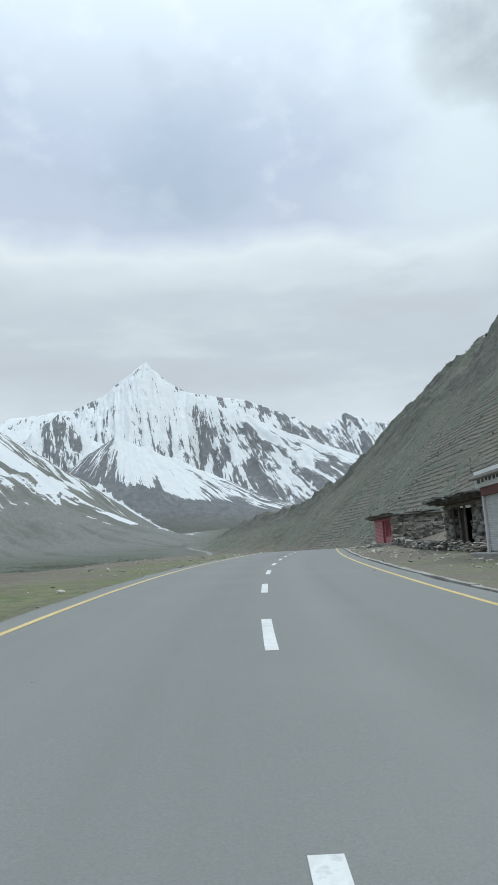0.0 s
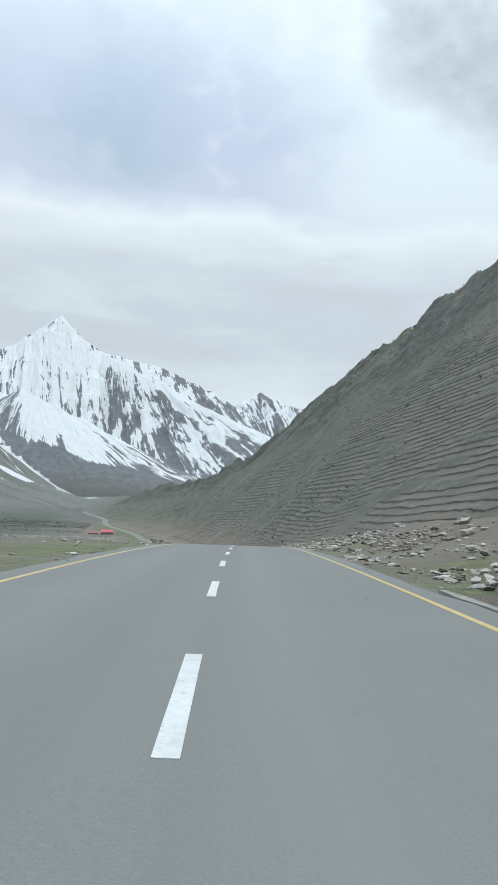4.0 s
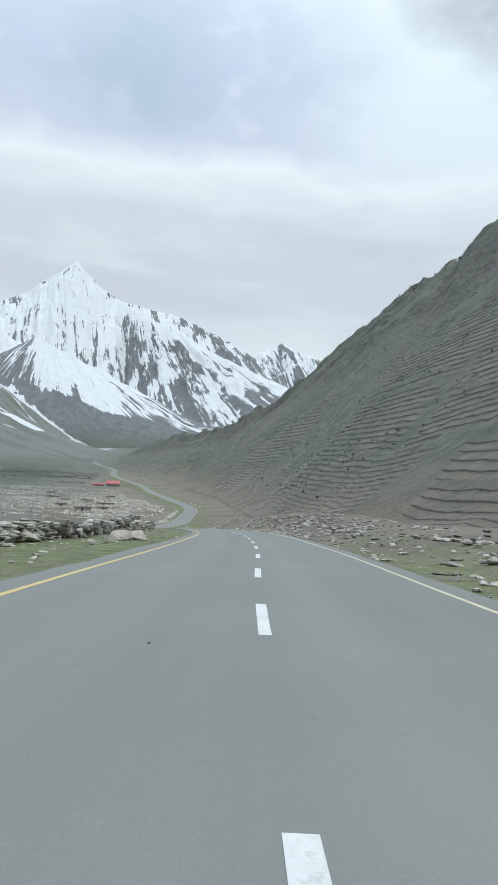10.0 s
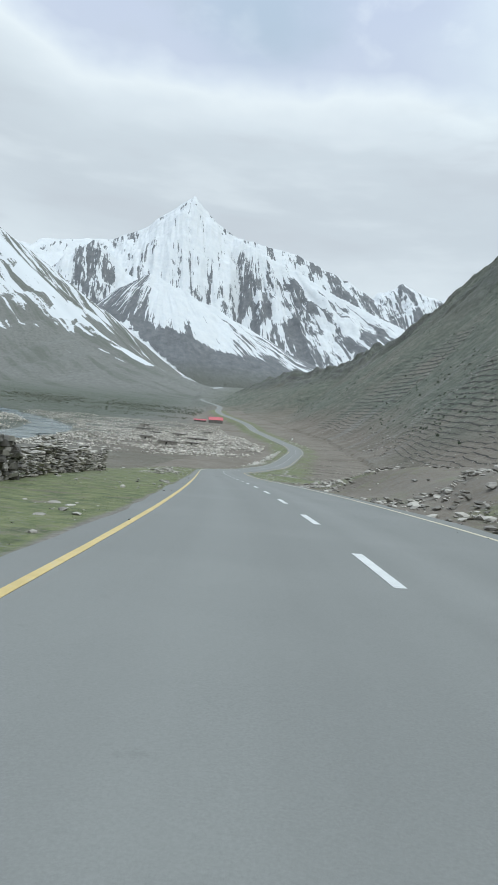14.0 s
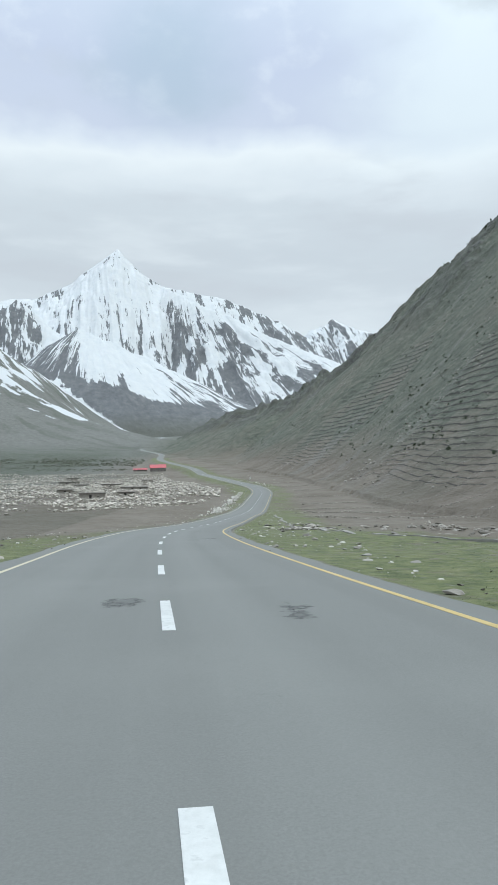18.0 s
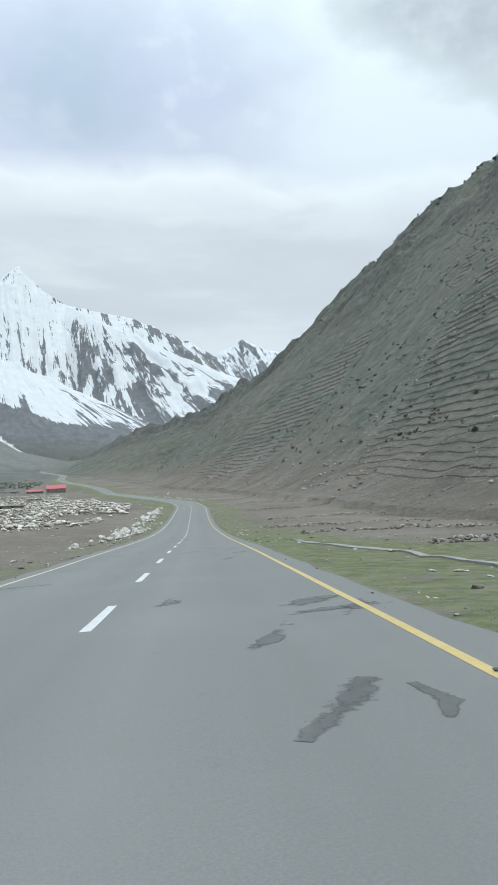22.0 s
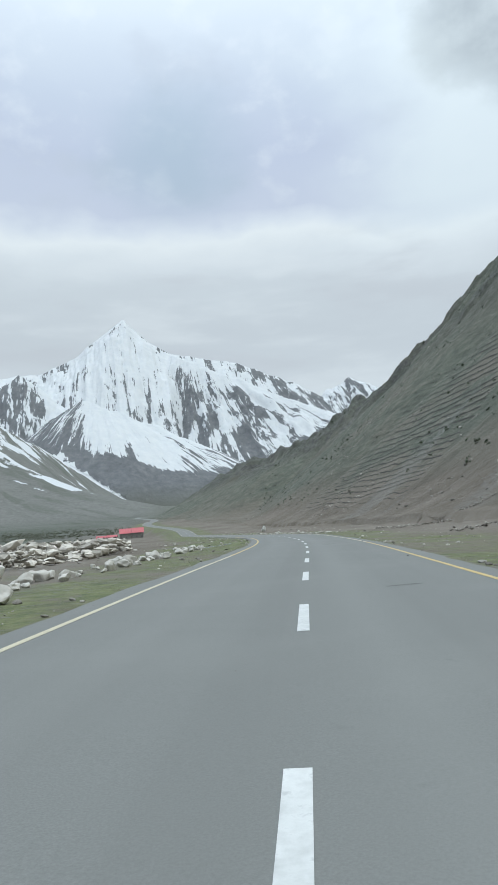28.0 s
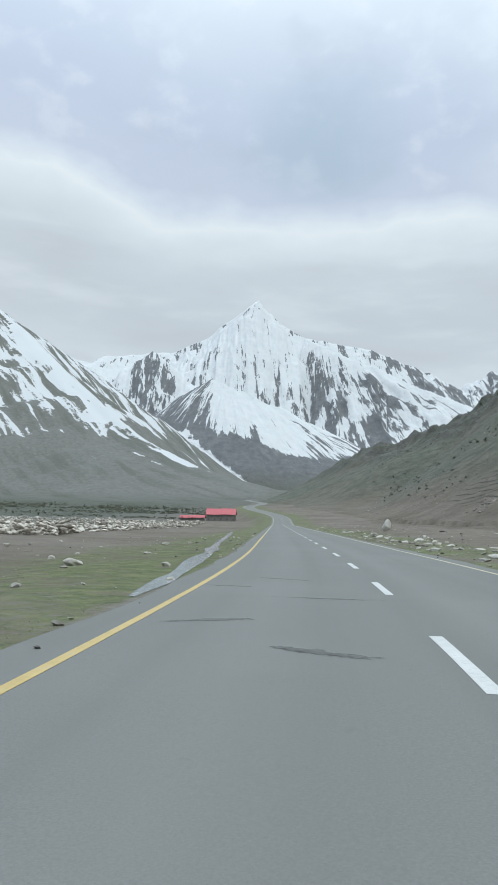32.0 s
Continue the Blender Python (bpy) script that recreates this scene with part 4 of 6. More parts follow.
def stones(name, xyz, size, material, lib, label, category="stones", group="", seed=1, flat=(0.6, 1.0), lift=0.16):
    """Many stones as one mesh: places (n, 3), sizes (n)."""
    rng = np.random.RandomState(seed)
    cs, fs, k = [], [], 0
    for p, d in zip(np.asarray(xyz, float), size):
        co, fa = lib[rng.randint(len(lib))]
        a = rng.uniform(0, 6.283)
        tilt = rng.uniform(-0.4, 0.4)
        sc = d * np.array([rng.uniform(0.8, 1.4), rng.uniform(0.7, 1.1), rng.uniform(*flat)])
        q = co * sc
        q = np.stack([q[:, 0], q[:, 1] * math.cos(tilt) - q[:, 2] * math.sin(tilt), q[:, 1] * math.sin(tilt) + q[:, 2] * math.cos(tilt)], 1)
        q = np.stack([q[:, 0] * math.cos(a) - q[:, 1] * math.sin(a), q[:, 0] * math.sin(a) + q[:, 1] * math.cos(a), q[:, 2]], 1)
        cs.append(q + p + np.array([0, 0, lift * d]))
        fs.append(fa + k)
        k += len(co)
    me = bpy.data.meshes.new(name)
    me.from_pydata(np.concatenate(cs).tolist(), [], np.concatenate(fs).tolist())
    me.materials.append(material)
    return tagged(new(name, me), label, category, group, "stuff")


def lib_mesh(name, arrays, material):
    me = bpy.data.meshes.new(name)
    me.from_pydata(arrays[0].tolist(), [], arrays[1].tolist())
    me.materials.append(material)
    return me


BOULDER_PALE = [lib_mesh("boulder", a, M_PALESTONE) for a in ROCK_FINE]
BOULDER_GREY = [lib_mesh("boulder", a, M_STONE) for a in ROCK_FINE]


def boulder(x, y, size, label, pale=True, group="", flat=0.8, sink=0.2, name="boulder"):
    lib = BOULDER_PALE if pale else BOULDER_GREY
    ob = new(name, lib[RNG.randrange(len(lib))])
    m = pose(x, y, gz(x, y) + size * flat * (0.38 - sink * 0.4), RNG.uniform(-12, 12), RNG.uniform(-12, 12), RNG.uniform(0, 360))
    ob.matrix_world = m @ Matrix.Diagonal((size * RNG.uniform(0.85, 1.3), size * RNG.uniform(0.75, 1.05), size * flat * 1.25, 1))
    return tagged(ob, label, "boulder", group)


# slabs for dry-stone walls, shared by all wall stones
def slab_mesh(seed):
    rng = random.Random(seed)
    bm = bmesh.new()
    add_box(bm, -0.5, 0.5, -0.5, 0.5, -0.5, 0.5, 0.15, rng, 0.08)
    return mesh_of("stone", bm, M_STONE_ONE)


SLABS = [slab_mesh(k) for k in range(10)]


def dry_wall(parent, length, height, depth, course=0.16, long=0.42, origin=(0, 0, 0), along=(1, 0), limit=300, ragged=0.0, holes=()):
    """Stones laid in courses along a line of the parent's own space, each a part; holes are (a, b, z0, z1) left open."""
    n = 0
    z = 0.0
    ux, uy = along
    ang = math.atan2(uy, ux)
    while z < height:
        h = course * RNG.uniform(0.7, 1.35)
        a = RNG.uniform(-0.2, 0)
        while a < length:
            w = long * RNG.uniform(0.55, 1.5)
            mid = a + w / 2
            skip = any(h0 < mid < h1 and z0 < z + h / 2 < z1 for h0, h1, z0, z1 in holes)
            if ragged and z > height * (1 - ragged) and RNG.random() < 0.35:
                skip = True
            if not skip and n < limit and mid < length + 0.05:
                ob = new("stone", SLABS[RNG.randrange(len(SLABS))])
                ob.parent = parent
                inset = RNG.uniform(-0.03, 0.04)
                ob.matrix_basis = pose(origin[0] + ux * mid - uy * inset, origin[1] + uy * mid + ux * inset, origin[2] + z + h / 2,
                                       RNG.uniform(-3, 3), RNG.uniform(-4, 4), math.degrees(ang) + RNG.uniform(-5, 5)) @ Matrix.Diagonal((w * 0.97, depth * RNG.uniform(0.85, 1.1), h * 0.95, 1))
                n += 1
            a += w
        z += h
    return n


M_RED = make_plain("faded_red_painted_brick", (0.46, 0.165, 0.185), (0.62, 0.275, 0.29), 7, 0.75, worn=(0.56, 0.36, 0.36), rand=0.5)
M_REDTRIM = make_plain("red_painted_timber", (0.34, 0.06, 0.08), (0.48, 0.11, 0.13), 9, 0.6, worn=(0.42, 0.24, 0.23))
M_EARTH = make_plain("dry_earth_roof", (0.12, 0.11, 0.095), (0.21, 0.195, 0.17), 2, 0.95, bump=0.6)
# near-black base: the shade inside huts and openings put into the colour
M_DARKIN = make_plain("dark_shaded_interior", (0.02, 0.019, 0.018), (0.05, 0.047, 0.043), 3, 0.9)
M_WOOD = make_plain("old_grey_timber", (0.10, 0.085, 0.07), (0.24, 0.21, 0.18), 6, 0.85)
M_SLATE = make_plain("dark_slate_and_turf", (0.06, 0.06, 0.056), (0.20, 0.195, 0.18), 3, 0.9, bump=0.6, rand=0.4)
M_MORTAR = make_plain("pale_mortar", (0.56, 0.46, 0.46), (0.72, 0.63, 0.62), 8, 0.9)
M_TIN = make_plain("white_painted_tin", (0.48, 0.49, 0.50), (0.68, 0.69, 0.70), 4, 0.5, 0.2)
M_MAROON = make_plain("maroon_plaster", (0.11, 0.045, 0.045), (0.19, 0.085, 0.08), 4, 0.8)
M_SIGN = make_plain("white_sign_board", (0.60, 0.61, 0.60), (0.74, 0.75, 0.74), 4, 0.6)
M_INK = make_plain("dark_sign_ink", (0.05, 0.05, 0.06), (0.10, 0.10, 0.11), 8, 0.6)
M_ROOFRED = make_plain("red_painted_roof_sheet", (0.42, 0.075, 0.09), (0.54, 0.13, 0.14), 2, 0.5)
M_PLASTER = make_plain("stained_grey_plaster", (0.16, 0.155, 0.145), (0.28, 0.27, 0.25), 1.5, 0.9)
# glass base lifted to grey: the panes' reflection put into the colour
M_GLASS = make_plain("reflection_grey_window_glass", (0.10, 0.095, 0.092), (0.24, 0.225, 0.215), 2, 0.15, bump=0.0)


# ---- red-fronted stone hut by the road ----
def red_hut():
    z0 = gz(14.7, 65) + 0.25
    hut = thing("roadside_hut", 14.75, 61.3, z0, 90, "stone hut with a red painted brick front and slate roof", "hut")
    # local x runs along the front (away up the road), local y back towards the road: the front is at y = 0
    L_, D_, H_ = 7.5, 4.6, 2.05
    part("back_wall", box(0.0, L_, -D_, -D_ + 0.4, -0.6, 2.2, 0.03), M_PLASTER, hut)
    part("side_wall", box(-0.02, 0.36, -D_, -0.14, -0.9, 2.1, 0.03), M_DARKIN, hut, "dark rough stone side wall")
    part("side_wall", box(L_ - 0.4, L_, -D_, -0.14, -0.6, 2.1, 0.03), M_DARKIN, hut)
    part("floor_slab", box(-0.2, L_ + 0.1, -D_, 0.55, -0.45, -0.02, 0.04), M_CONCRETE, hut, "cracked concrete floor slab")
    # brick front in red: panels between the openings, bricks proud of pale mortar
    spans = [(3.95, L_, 0.0, H_), (0.0, 0.75, 0.0, H_), (2.75, 3.1, 0.0, H_), (0.75, 2.75, 0.0, 0.55)]
    bm = bmesh.new()
    for a, b, c, d in spans:
        add_box(bm, a, b, -0.2, -0.03, c, d)
    part("front_wall", bm, M_MORTAR, hut, "pale mortar behind red bricks")
    proto = mesh_of("brick", box(-0.5, 0.5, -0.5, 0.5, -0.5, 0.5, 0.06), M_RED)
    count = 0
    for a, b, c, d in spans:
        z = c
        row = 0
        while z < d - 0.05:
            x = a - (0.17 if row % 2 else 0.0)
            while x < b:
                x0, x1 = max(x, a), min(x + 0.33, b)
                if x1 - x0 > 0.06 and count < 300:
                    ob = new("brick", proto)
                    ob.parent = hut
                    ob.matrix_basis = pose((x0 + x1) / 2, -0.045 + RNG.uniform(-0.008, 0.008), z + 0.066) @ Matrix.Diagonal((x1 - x0 - 0.03, 0.09, 0.102, 1))
                    count += 1
                x += 0.345
            z += 0.132
            row += 1
    for a, b in ((0.72, 0.80), (1.70, 1.80), (2.70, 2.78), (3.06, 3.14), (3.9, 3.98)):
        part("frame_post", box(a, b, -0.16, 0.02, 0.0 if a > 3 else 0.55, H_, 0.01), M_REDTRIM, hut)
    part("window_sill", box(0.7, 2.8, -0.18, 0.08, 0.53, 0.62, 0.015), M_REDTRIM, hut)
    for a, b in ((0.8, 1.7), (1.8, 2.7)):
        part("window_pane", box(a, b, -0.12, -0.10, 0.62, 1.95, 0.0), M_GLASS, hut, "dark window pane with a painted grey reflection")
    part("door_leaf", box(3.14, 3.5, -0.75, -0.2, 0.02, 1.95, 0.01), M_WOOD, hut, "half-open plank door")
    part("lintel", box(-0.1, L_ + 0.1, -0.22, 0.03, H_, H_ + 0.16, 0.02), M_REDTRIM, hut)
    for k in range(8):
        part("rafter", box(0.1 + k * 1.03, 0.24 + k * 1.03, -D_, 0.55, H_ + 0.16, H_ + 0.30, 0.02), M_WOOD, hut)
    part("eaves_board", box(-0.55, L_ + 0.6, 0.45, 0.62, H_ + 0.28, H_ + 0.40, 0.02), M_WOOD, hut)
    # roof of loose slabs, three deep at the eaves
    proto = [mesh_of("roof_slab", box(-0.5, 0.5, -0.5, 0.5, -0.5, 0.5, 0.08, 0.06, RNG), M_SLATE) for _ in range(5)]
    for k in range(150):
        x, y = RNG.uniform(-0.5, L_ + 0.5), RNG.choice([RNG.uniform(0.1, 0.62), RNG.uniform(-D_, 0.5)])
        ob = new("roof_slab", RNG.choice(proto))
        ob.parent = hut
        ob.matrix_basis = pose(x, y, H_ + 0.46 + 0.09 * RNG.random() - y * 0.02, RNG.uniform(-6, 6), RNG.uniform(-6, 6), RNG.uniform(0, 90)) @ Matrix.Diagonal((RNG.uniform(0.4, 0.9), RNG.uniform(0.3, 0.6), RNG.uniform(0.05, 0.1), 1))
    part("roof_bed", box(-0.5, L_ + 0.5, -D_ - 0.2, 0.55, H_ + 0.30, H_ + 0.44, 0.04), M_SLATE, hut, "earth and slate roof bed")
    # stone gable that faces down the road
    dry_wall(hut, D_ - 0.1, 3.2, 0.34, 0.15, 0.4, (-0.12, 0.0, -0.9), (0.0, -1.0), 300)
    return hut


red_hut()


# ---- dark open stone stall and shuttered shop ----
def stone_stall():
    z0 = gz(12.2, 37.5) + 0.1
    st = thing("stone_stall", 12.7, 32.9, z0, 88, "open-fronted dark dry-stone stall with timber posts", "stall")
    L_, D_, H_ = 8.0, 5.0, 2.25
    # inner walls and door near-black, interior shade painted into their colour
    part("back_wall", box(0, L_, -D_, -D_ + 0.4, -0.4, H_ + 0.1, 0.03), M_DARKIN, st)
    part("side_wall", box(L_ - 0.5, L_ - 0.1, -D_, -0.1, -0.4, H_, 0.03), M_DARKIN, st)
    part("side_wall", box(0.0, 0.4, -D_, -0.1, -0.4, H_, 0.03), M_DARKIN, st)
    part("floor_slab", box(-0.1, L_ + 0.1, -D_, 0.3, -0.3, 0.0, 0.04), M_CONCRETE, st)
    dry_wall(st, 1.15, H_, 0.5, 0.15, 0.4, (L_ - 1.15, -0.2, 0.0), (1.0, 0.0), 60)
    dry_wall(st, 3.1, H_, 0.4, 0.15, 0.42, (0.0, -0.2, 0.0), (1.0, 0.0), 120)
    dry_wall(st, D_, H_, 0.4, 0.16, 0.45, (L_ + 0.02, -0.2, -0.1), (0.0, -1.0), 120)
    for x in (3.2, 4.55, 5.6, 6.75):
        bm = bmesh.new()
        bmesh.ops.create_cone(bm, cap_ends=True, segments=9, radius1=0.085, radius2=0.065, depth=H_, matrix=Matrix.Translation((x, -0.12, H_ / 2)))
        part("post", bm, M_WOOD, st, "rough timber post")
    part("beam", box(-0.3, L_ + 0.4, -0.25, 0.0, H_, H_ + 0.18, 0.03), M_WOOD, st)
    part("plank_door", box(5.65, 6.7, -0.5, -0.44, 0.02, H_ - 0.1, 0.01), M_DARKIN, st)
    for k in range(7):
        part("rafter", box(0.2 + k * 1.2, 0.36 + k * 1.2, -D_, 0.7, H_ + 0.18, H_ + 0.30, 0.02), M_WOOD, st)
    part("roof_bed", box(-0.5, L_ + 0.9, -D_ - 0.2, 0.75, H_ + 0.30, H_ + 0.42, 0.04), M_SLATE, st)
    proto = [mesh_of("roof_slab", box(-0.5, 0.5, -0.5, 0.5, -0.5, 0.5, 0.08, 0.06, RNG), M_SLATE) for _ in range(5)]
    for k in range(130):
        x, y = RNG.uniform(-0.5, L_ + 0.9), RNG.choice([RNG.uniform(0.3, 0.8), RNG.uniform(-D_, 0.7)])
        ob = new("roof_slab", RNG.choice(proto))
        ob.parent = st
        ob.matrix_basis = pose(x, y, H_ + 0.44 + 0.12 * RNG.random(), RNG.uniform(-7, 7), RNG.uniform(-7, 7), RNG.uniform(0, 90)) @ Matrix.Diagonal((RNG.uniform(0.4, 1.0), RNG.uniform(0.3, 0.7), RNG.uniform(0.05, 0.12), 1))


def shutter_shop():
    z0 = gz(10.4, 26) + 0.15
    sh = thing("shuttered_shop", 10.4, 22.45, z0, 88, "small shop with a white roller shutter and sign board", "shop")
    L_, D_, H_ = 6.0, 4.5, 2.3
    part("back_wall", box(0, L_, -D_, -D_ + 0.2, -0.3, 3.0, 0.02), M_PLASTER, sh)
    part("side_wall", box(L_ - 0.2, L_, -D_ + 0.2, -0.06, -0.3, 3.0, 0.02), M_MAROON, sh)
    part("side_wall", box(0, 0.2, -D_ + 0.2, -0.06, -0.3, 3.0, 0.02), M_MAROON, sh)
    part("roof_slab", box(-0.2, L_ + 0.25, -D_ - 0.1, 0.45, 3.0, 3.14, 0.02), M_CONCRETE, sh)
    part("lintel", box(0, L_, -0.2, 0.05, H_, 2.72, 0.02), M_MAROON, sh, "maroon painted lintel")
    part("step", box(-0.1, L_ + 0.1, -0.3, 0.7, -0.3, 0.0, 0.03), M_CONCRETE, sh)
    for a, b in ((0.0, 0.16), (2.9, 3.1), (L_ - 0.16, L_)):
        part("pillar", box(a, b, -0.2, 0.03, 0, H_, 0.01), M_TIN, sh)
    for a, b in ((0.16, 2.9), (3.1, L_ - 0.16)):
        shut = part("roller_shutter", box(a, b, -0.12, -0.09, 0.02, H_, 0.0), M_TIN, sh, "white ribbed roller shutter")
        for k in range(24):
            part("slat", box(a, b, -0.09, -0.055, 0.05 + k * 0.093, 0.12 + k * 0.093, 0.012), M_TIN, shut)
    sign = part("sign_board", box(-0.1, L_ + 0.35, 0.06, 0.14, 2.66, 3.36, 0.01), M_SIGN, sh, "white sign board with faded dark lettering")
    for k in range(13):
        x = 0.25 + k * 0.45
        part("letter_bar", box(x, x + RNG.uniform(0.2, 0.34), 0.14, 0.146, 2.86 + RNG.uniform(-0.03, 0.03), 3.02 + RNG.uniform(-0.02, 0.06), 0.0), M_INK, sign)


stone_stall()
shutter_shop()


# ---- dry-stone walls ----
def road_wall(s0, s1, off, height, label, limit=300, limit_from=None, long=0.5, course=0.2, width=0.55, seed=3, loose=1.0):
    """A tumbled dry-stone wall along the road. Stones between s0 and limit_from + ... are parts, the rest one mesh."""
    mid = (s0 + s1) / 2
    p = on_road(mid, np.interp(mid, *off))
    w = thing("dry_stone_wall", float(p[0]), float(p[1]), gz(p[0], p[1]), 0, label, "wall")
    inv = w.matrix_world.inverted()
    rng = random.Random(seed)
    near0, near1 = limit_from or (s0, s1)
    n, far_p, far_s = 0, [], []
    s = s0
    while s < s1:
        o = float(np.interp(s, *off)) + rng.uniform(-0.12, 0.12)
        top = height * (0.55 + 0.75 * float(fbm(np.array([s / 5.0]), np.array([seed * 3.0]), 3, seed)[0]))
        base = None
        step = long * rng.uniform(0.7, 1.25)
        z = 0.0
        p = on_road(s, o)
        base = gz(p[0], p[1])
        h0 = float(np.interp(s, RS, RH))
        while z < top:
            h = course * rng.uniform(0.7, 1.5)
            dx = rng.uniform(-0.16, 0.16) * loose + 0.0
            q = on_road(s + rng.uniform(-0.15, 0.15), o + dx)
            if n < limit and near0 <= s <= near1:
                ob = new("stone", SLABS[rng.randrange(len(SLABS))])
                ob.parent = w
                ob.matrix_basis = inv @ pose(q[0], q[1], base + z + h / 2 - 0.05, rng.uniform(-12, 12) * loose, rng.uniform(-12, 12) * loose, 90 + math.degrees(h0) + rng.uniform(-22, 22)) @ Matrix.Diagonal((step * rng.uniform(0.8, 1.2), width * rng.uniform(0.7, 1.15), h, 1))
                n += 1
            else:
                far_p.append((q[0], q[1], base + z))
                far_s.append(step * rng.uniform(0.8, 1.2))
            z += h * 0.92
        s += step * 0.92
    if far_p:
        ob = stones("tumbled_stones", far_p, far_s, M_STONE, ROCK_MID, "", "", seed=seed, flat=(0.3, 0.55))
        ob.parent = w
        ob.matrix_parent_inverse = inv
    return w


road_wall(134, 246, ([130, 165, 200, 225, 246], [-8.2, -8.4, -9.0, -8.6, -7.6]), 0.8, "tumbled grey dry-stone wall above a grassy verge", 300, (188, 208), 0.42, 0.18, 0.6, 3)
road_wall(243, 285, ([243, 285], [-9.5, -10.5]), 1.5, "square grey dry-stone wall end beside the grass", 300, (246, 260), 0.38, 0.16, 0.6, 5, 0.8)
road_wall(28, 64, ([26, 45, 64], [10.0, 8.9, 8.9]), 0.48, "low dry-stone retaining wall below the huts", 280, (40, 64), 0.34, 0.13, 0.42, 7)


# ---- rubble, boulders, verge stones ----
def scatter(n, s_rng, o_fn, seed):
    rng = np.random.RandomState(seed)
    s = rng.uniform(*s_rng, n)
    o = o_fn(s, rng)
    p = on_road(s, o)
    z = gzs(p[:, :2])
    return np.stack([p[:, 0], p[:, 1], z], 1), rng


def heap(s_rng, o_mid, spread, n, sizes, material, label, seed, height=0.0, lib=None):
    p, rng = scatter(n, s_rng, lambda s, r: np.sign(o_mid[1][0]) * np.maximum(np.abs(np.interp(s, *o_mid) + r.normal(0, spread, len(s))), r.uniform(4.7, 6.2, len(s))), seed)
    s, o, _ = to_road(p[:, 0], p[:, 1])
    p = p[fbm(s / 4.5, o / 2.2, 3, seed + 2) + rng.uniform(-0.12, 0.12, n) > 0.505]
    n = len(p)
    d = rng.uniform(0, 1, n) ** 3.2 * (sizes[1] - sizes[0]) + sizes[0]
    if height:
        s, o, _ = to_road(p[:, 0], p[:, 1])
        p[:, 2] += height * np.exp(-((o - np.interp(s, *o_mid)) / spread) ** 2) * fbm(s / 4, s * 0 + seed, 3, seed) * rng.uniform(0.2, 1, n)
    return stones("rubble_heap", p, d, material, lib or ROCK_MID, label, "rubble", seed=seed, flat=(0.3, 0.7), lift=0.03)


heap((34, 78), ([34, 50, 78], [7.4, 6.6, 7.2]), 1.4, 1700, (0.03, 0.28), M_STONE, "loose stones and gravel before the huts", 31, 0.0, ROCK_LOW)
heap((10, 36), ([10, 36], [7.0, 7.4]), 1.0, 500, (0.03, 0.3), M_PALESTONE, "pale broken stones before the shop", 32, 0.0, ROCK_LOW)
heap((64, 125), ([64, 90, 125], [7.6, 9.0, 10.0]), 2.2, 4200, (0.05, 0.50), M_STONE, "loose grey rubble on the grassy bank", 21, 0.3, ROCK_LOW)
heap((95, 240), ([95, 150, 240], [11.5, 10.0, 9.4]), 2.6, 5200, (0.05, 0.75), M_STONE, "broken grey stone rubble along the bank", 22, 0.3, ROCK_LOW)
heap((215, 300), ([215, 250, 300], [9.2, 8.6, 8.8]), 2.8, 9000, (0.04, 0.6), M_STONE, "brown-grey scree and rubble heap beside the road", 23, 0.3, ROCK_LOW)
heap((318, 385), ([318, 350, 385], [26, 24, 22]), 4.5, 1100, (0.15, 0.9), M_STONE, "grey rubble below a low terrace bank", 24, 1.0)
heap((374, 400), ([374, 400], [10.5, 12.5]), 1.9, 900, (0.12, 0.95), M_STONE, "grey and beige boulders heaped on the meadow", 25, 0.4)
heap((292, 338), ([292, 338], [-7.4, -7.6]), 1.0, 640, (0.06, 0.6), M_STONE, "tumbled stones of a low wall in the grass", 34, 0.35)
heap((300, 420), ([300, 420], [7.2, 7.4]), 1.6, 420, (0.06, 0.35), M_PALESTONE, "small pale stones in green grass", 26)
heap((135, 260), ([135, 260], [-7.2, -7.0]), 0.9, 700, (0.05, 0.35), M_STONE, "loose stones at the foot of the wall", 27)
heap((640, 790), ([640, 700, 790], [7.0, 9.0, 8.0]), 2.0, 420, (0.15, 0.9), M_PALESTONE, "pale boulders along the road edge", 28, 0.2)
heap((690, 900), ([690, 760, 900], [22, 20, 18]), 7.0, 900, (0.15, 0.8), M_STONE, "stony ground at the foot of the slope", 29)

for s, o, d in ((86, 10.5, 1.2), (96, 13.5, 1.7), (104, 16, 2.0), (112, 11, 1.1), (118, 15, 1.6), (128, 14.5, 1.8), (150, 11.0, 1.3), (157, 12.0, 1.7), (163, 9.2, 1.0), (168, 10.5, 1.4), (172, 12.5, 1.6), (178, 9.4, 1.2),
                (186, 11.2, 1.5), (195, 10, 1.0), (232, 8.6, 0.9), (240, 9.0, 0.8), (255, 8.2, 0.9)):
    p = on_road(s, o)
    boulder(float(p[0]), float(p[1]), d * (0.62 if s < 200 else 1.0), "slab-like grey boulder on the stony bank", False, "boulders on the bank", 0.55)
M_BEIGE = make_plain("beige_weathered_boulder", (0.27, 0.235, 0.21), (0.47, 0.42, 0.375), 2.5, 0.9, bump=0.6)
for s, o, turn, dims, lib in ((190.4, -6.5, 40, (1.55, 1.15, 1.45), ROCK_MID[2]), (191.2, -5.7, 115, (1.0, 0.9, 1.1), ROCK_MID[5])):
    p = on_road(s, o)
    big = new("boulder", lib_mesh("boulder", lib, M_BEIGE))
    big.matrix_world = pose(p[0], p[1], gz(p[0], p[1]) + 0.16, 8, -6, turn) @ Matrix.Diagonal((*dims, 1))
    tagged(big, "large blocky beige boulder on the grass before the wall", "boulder", "beige boulders before the wall")
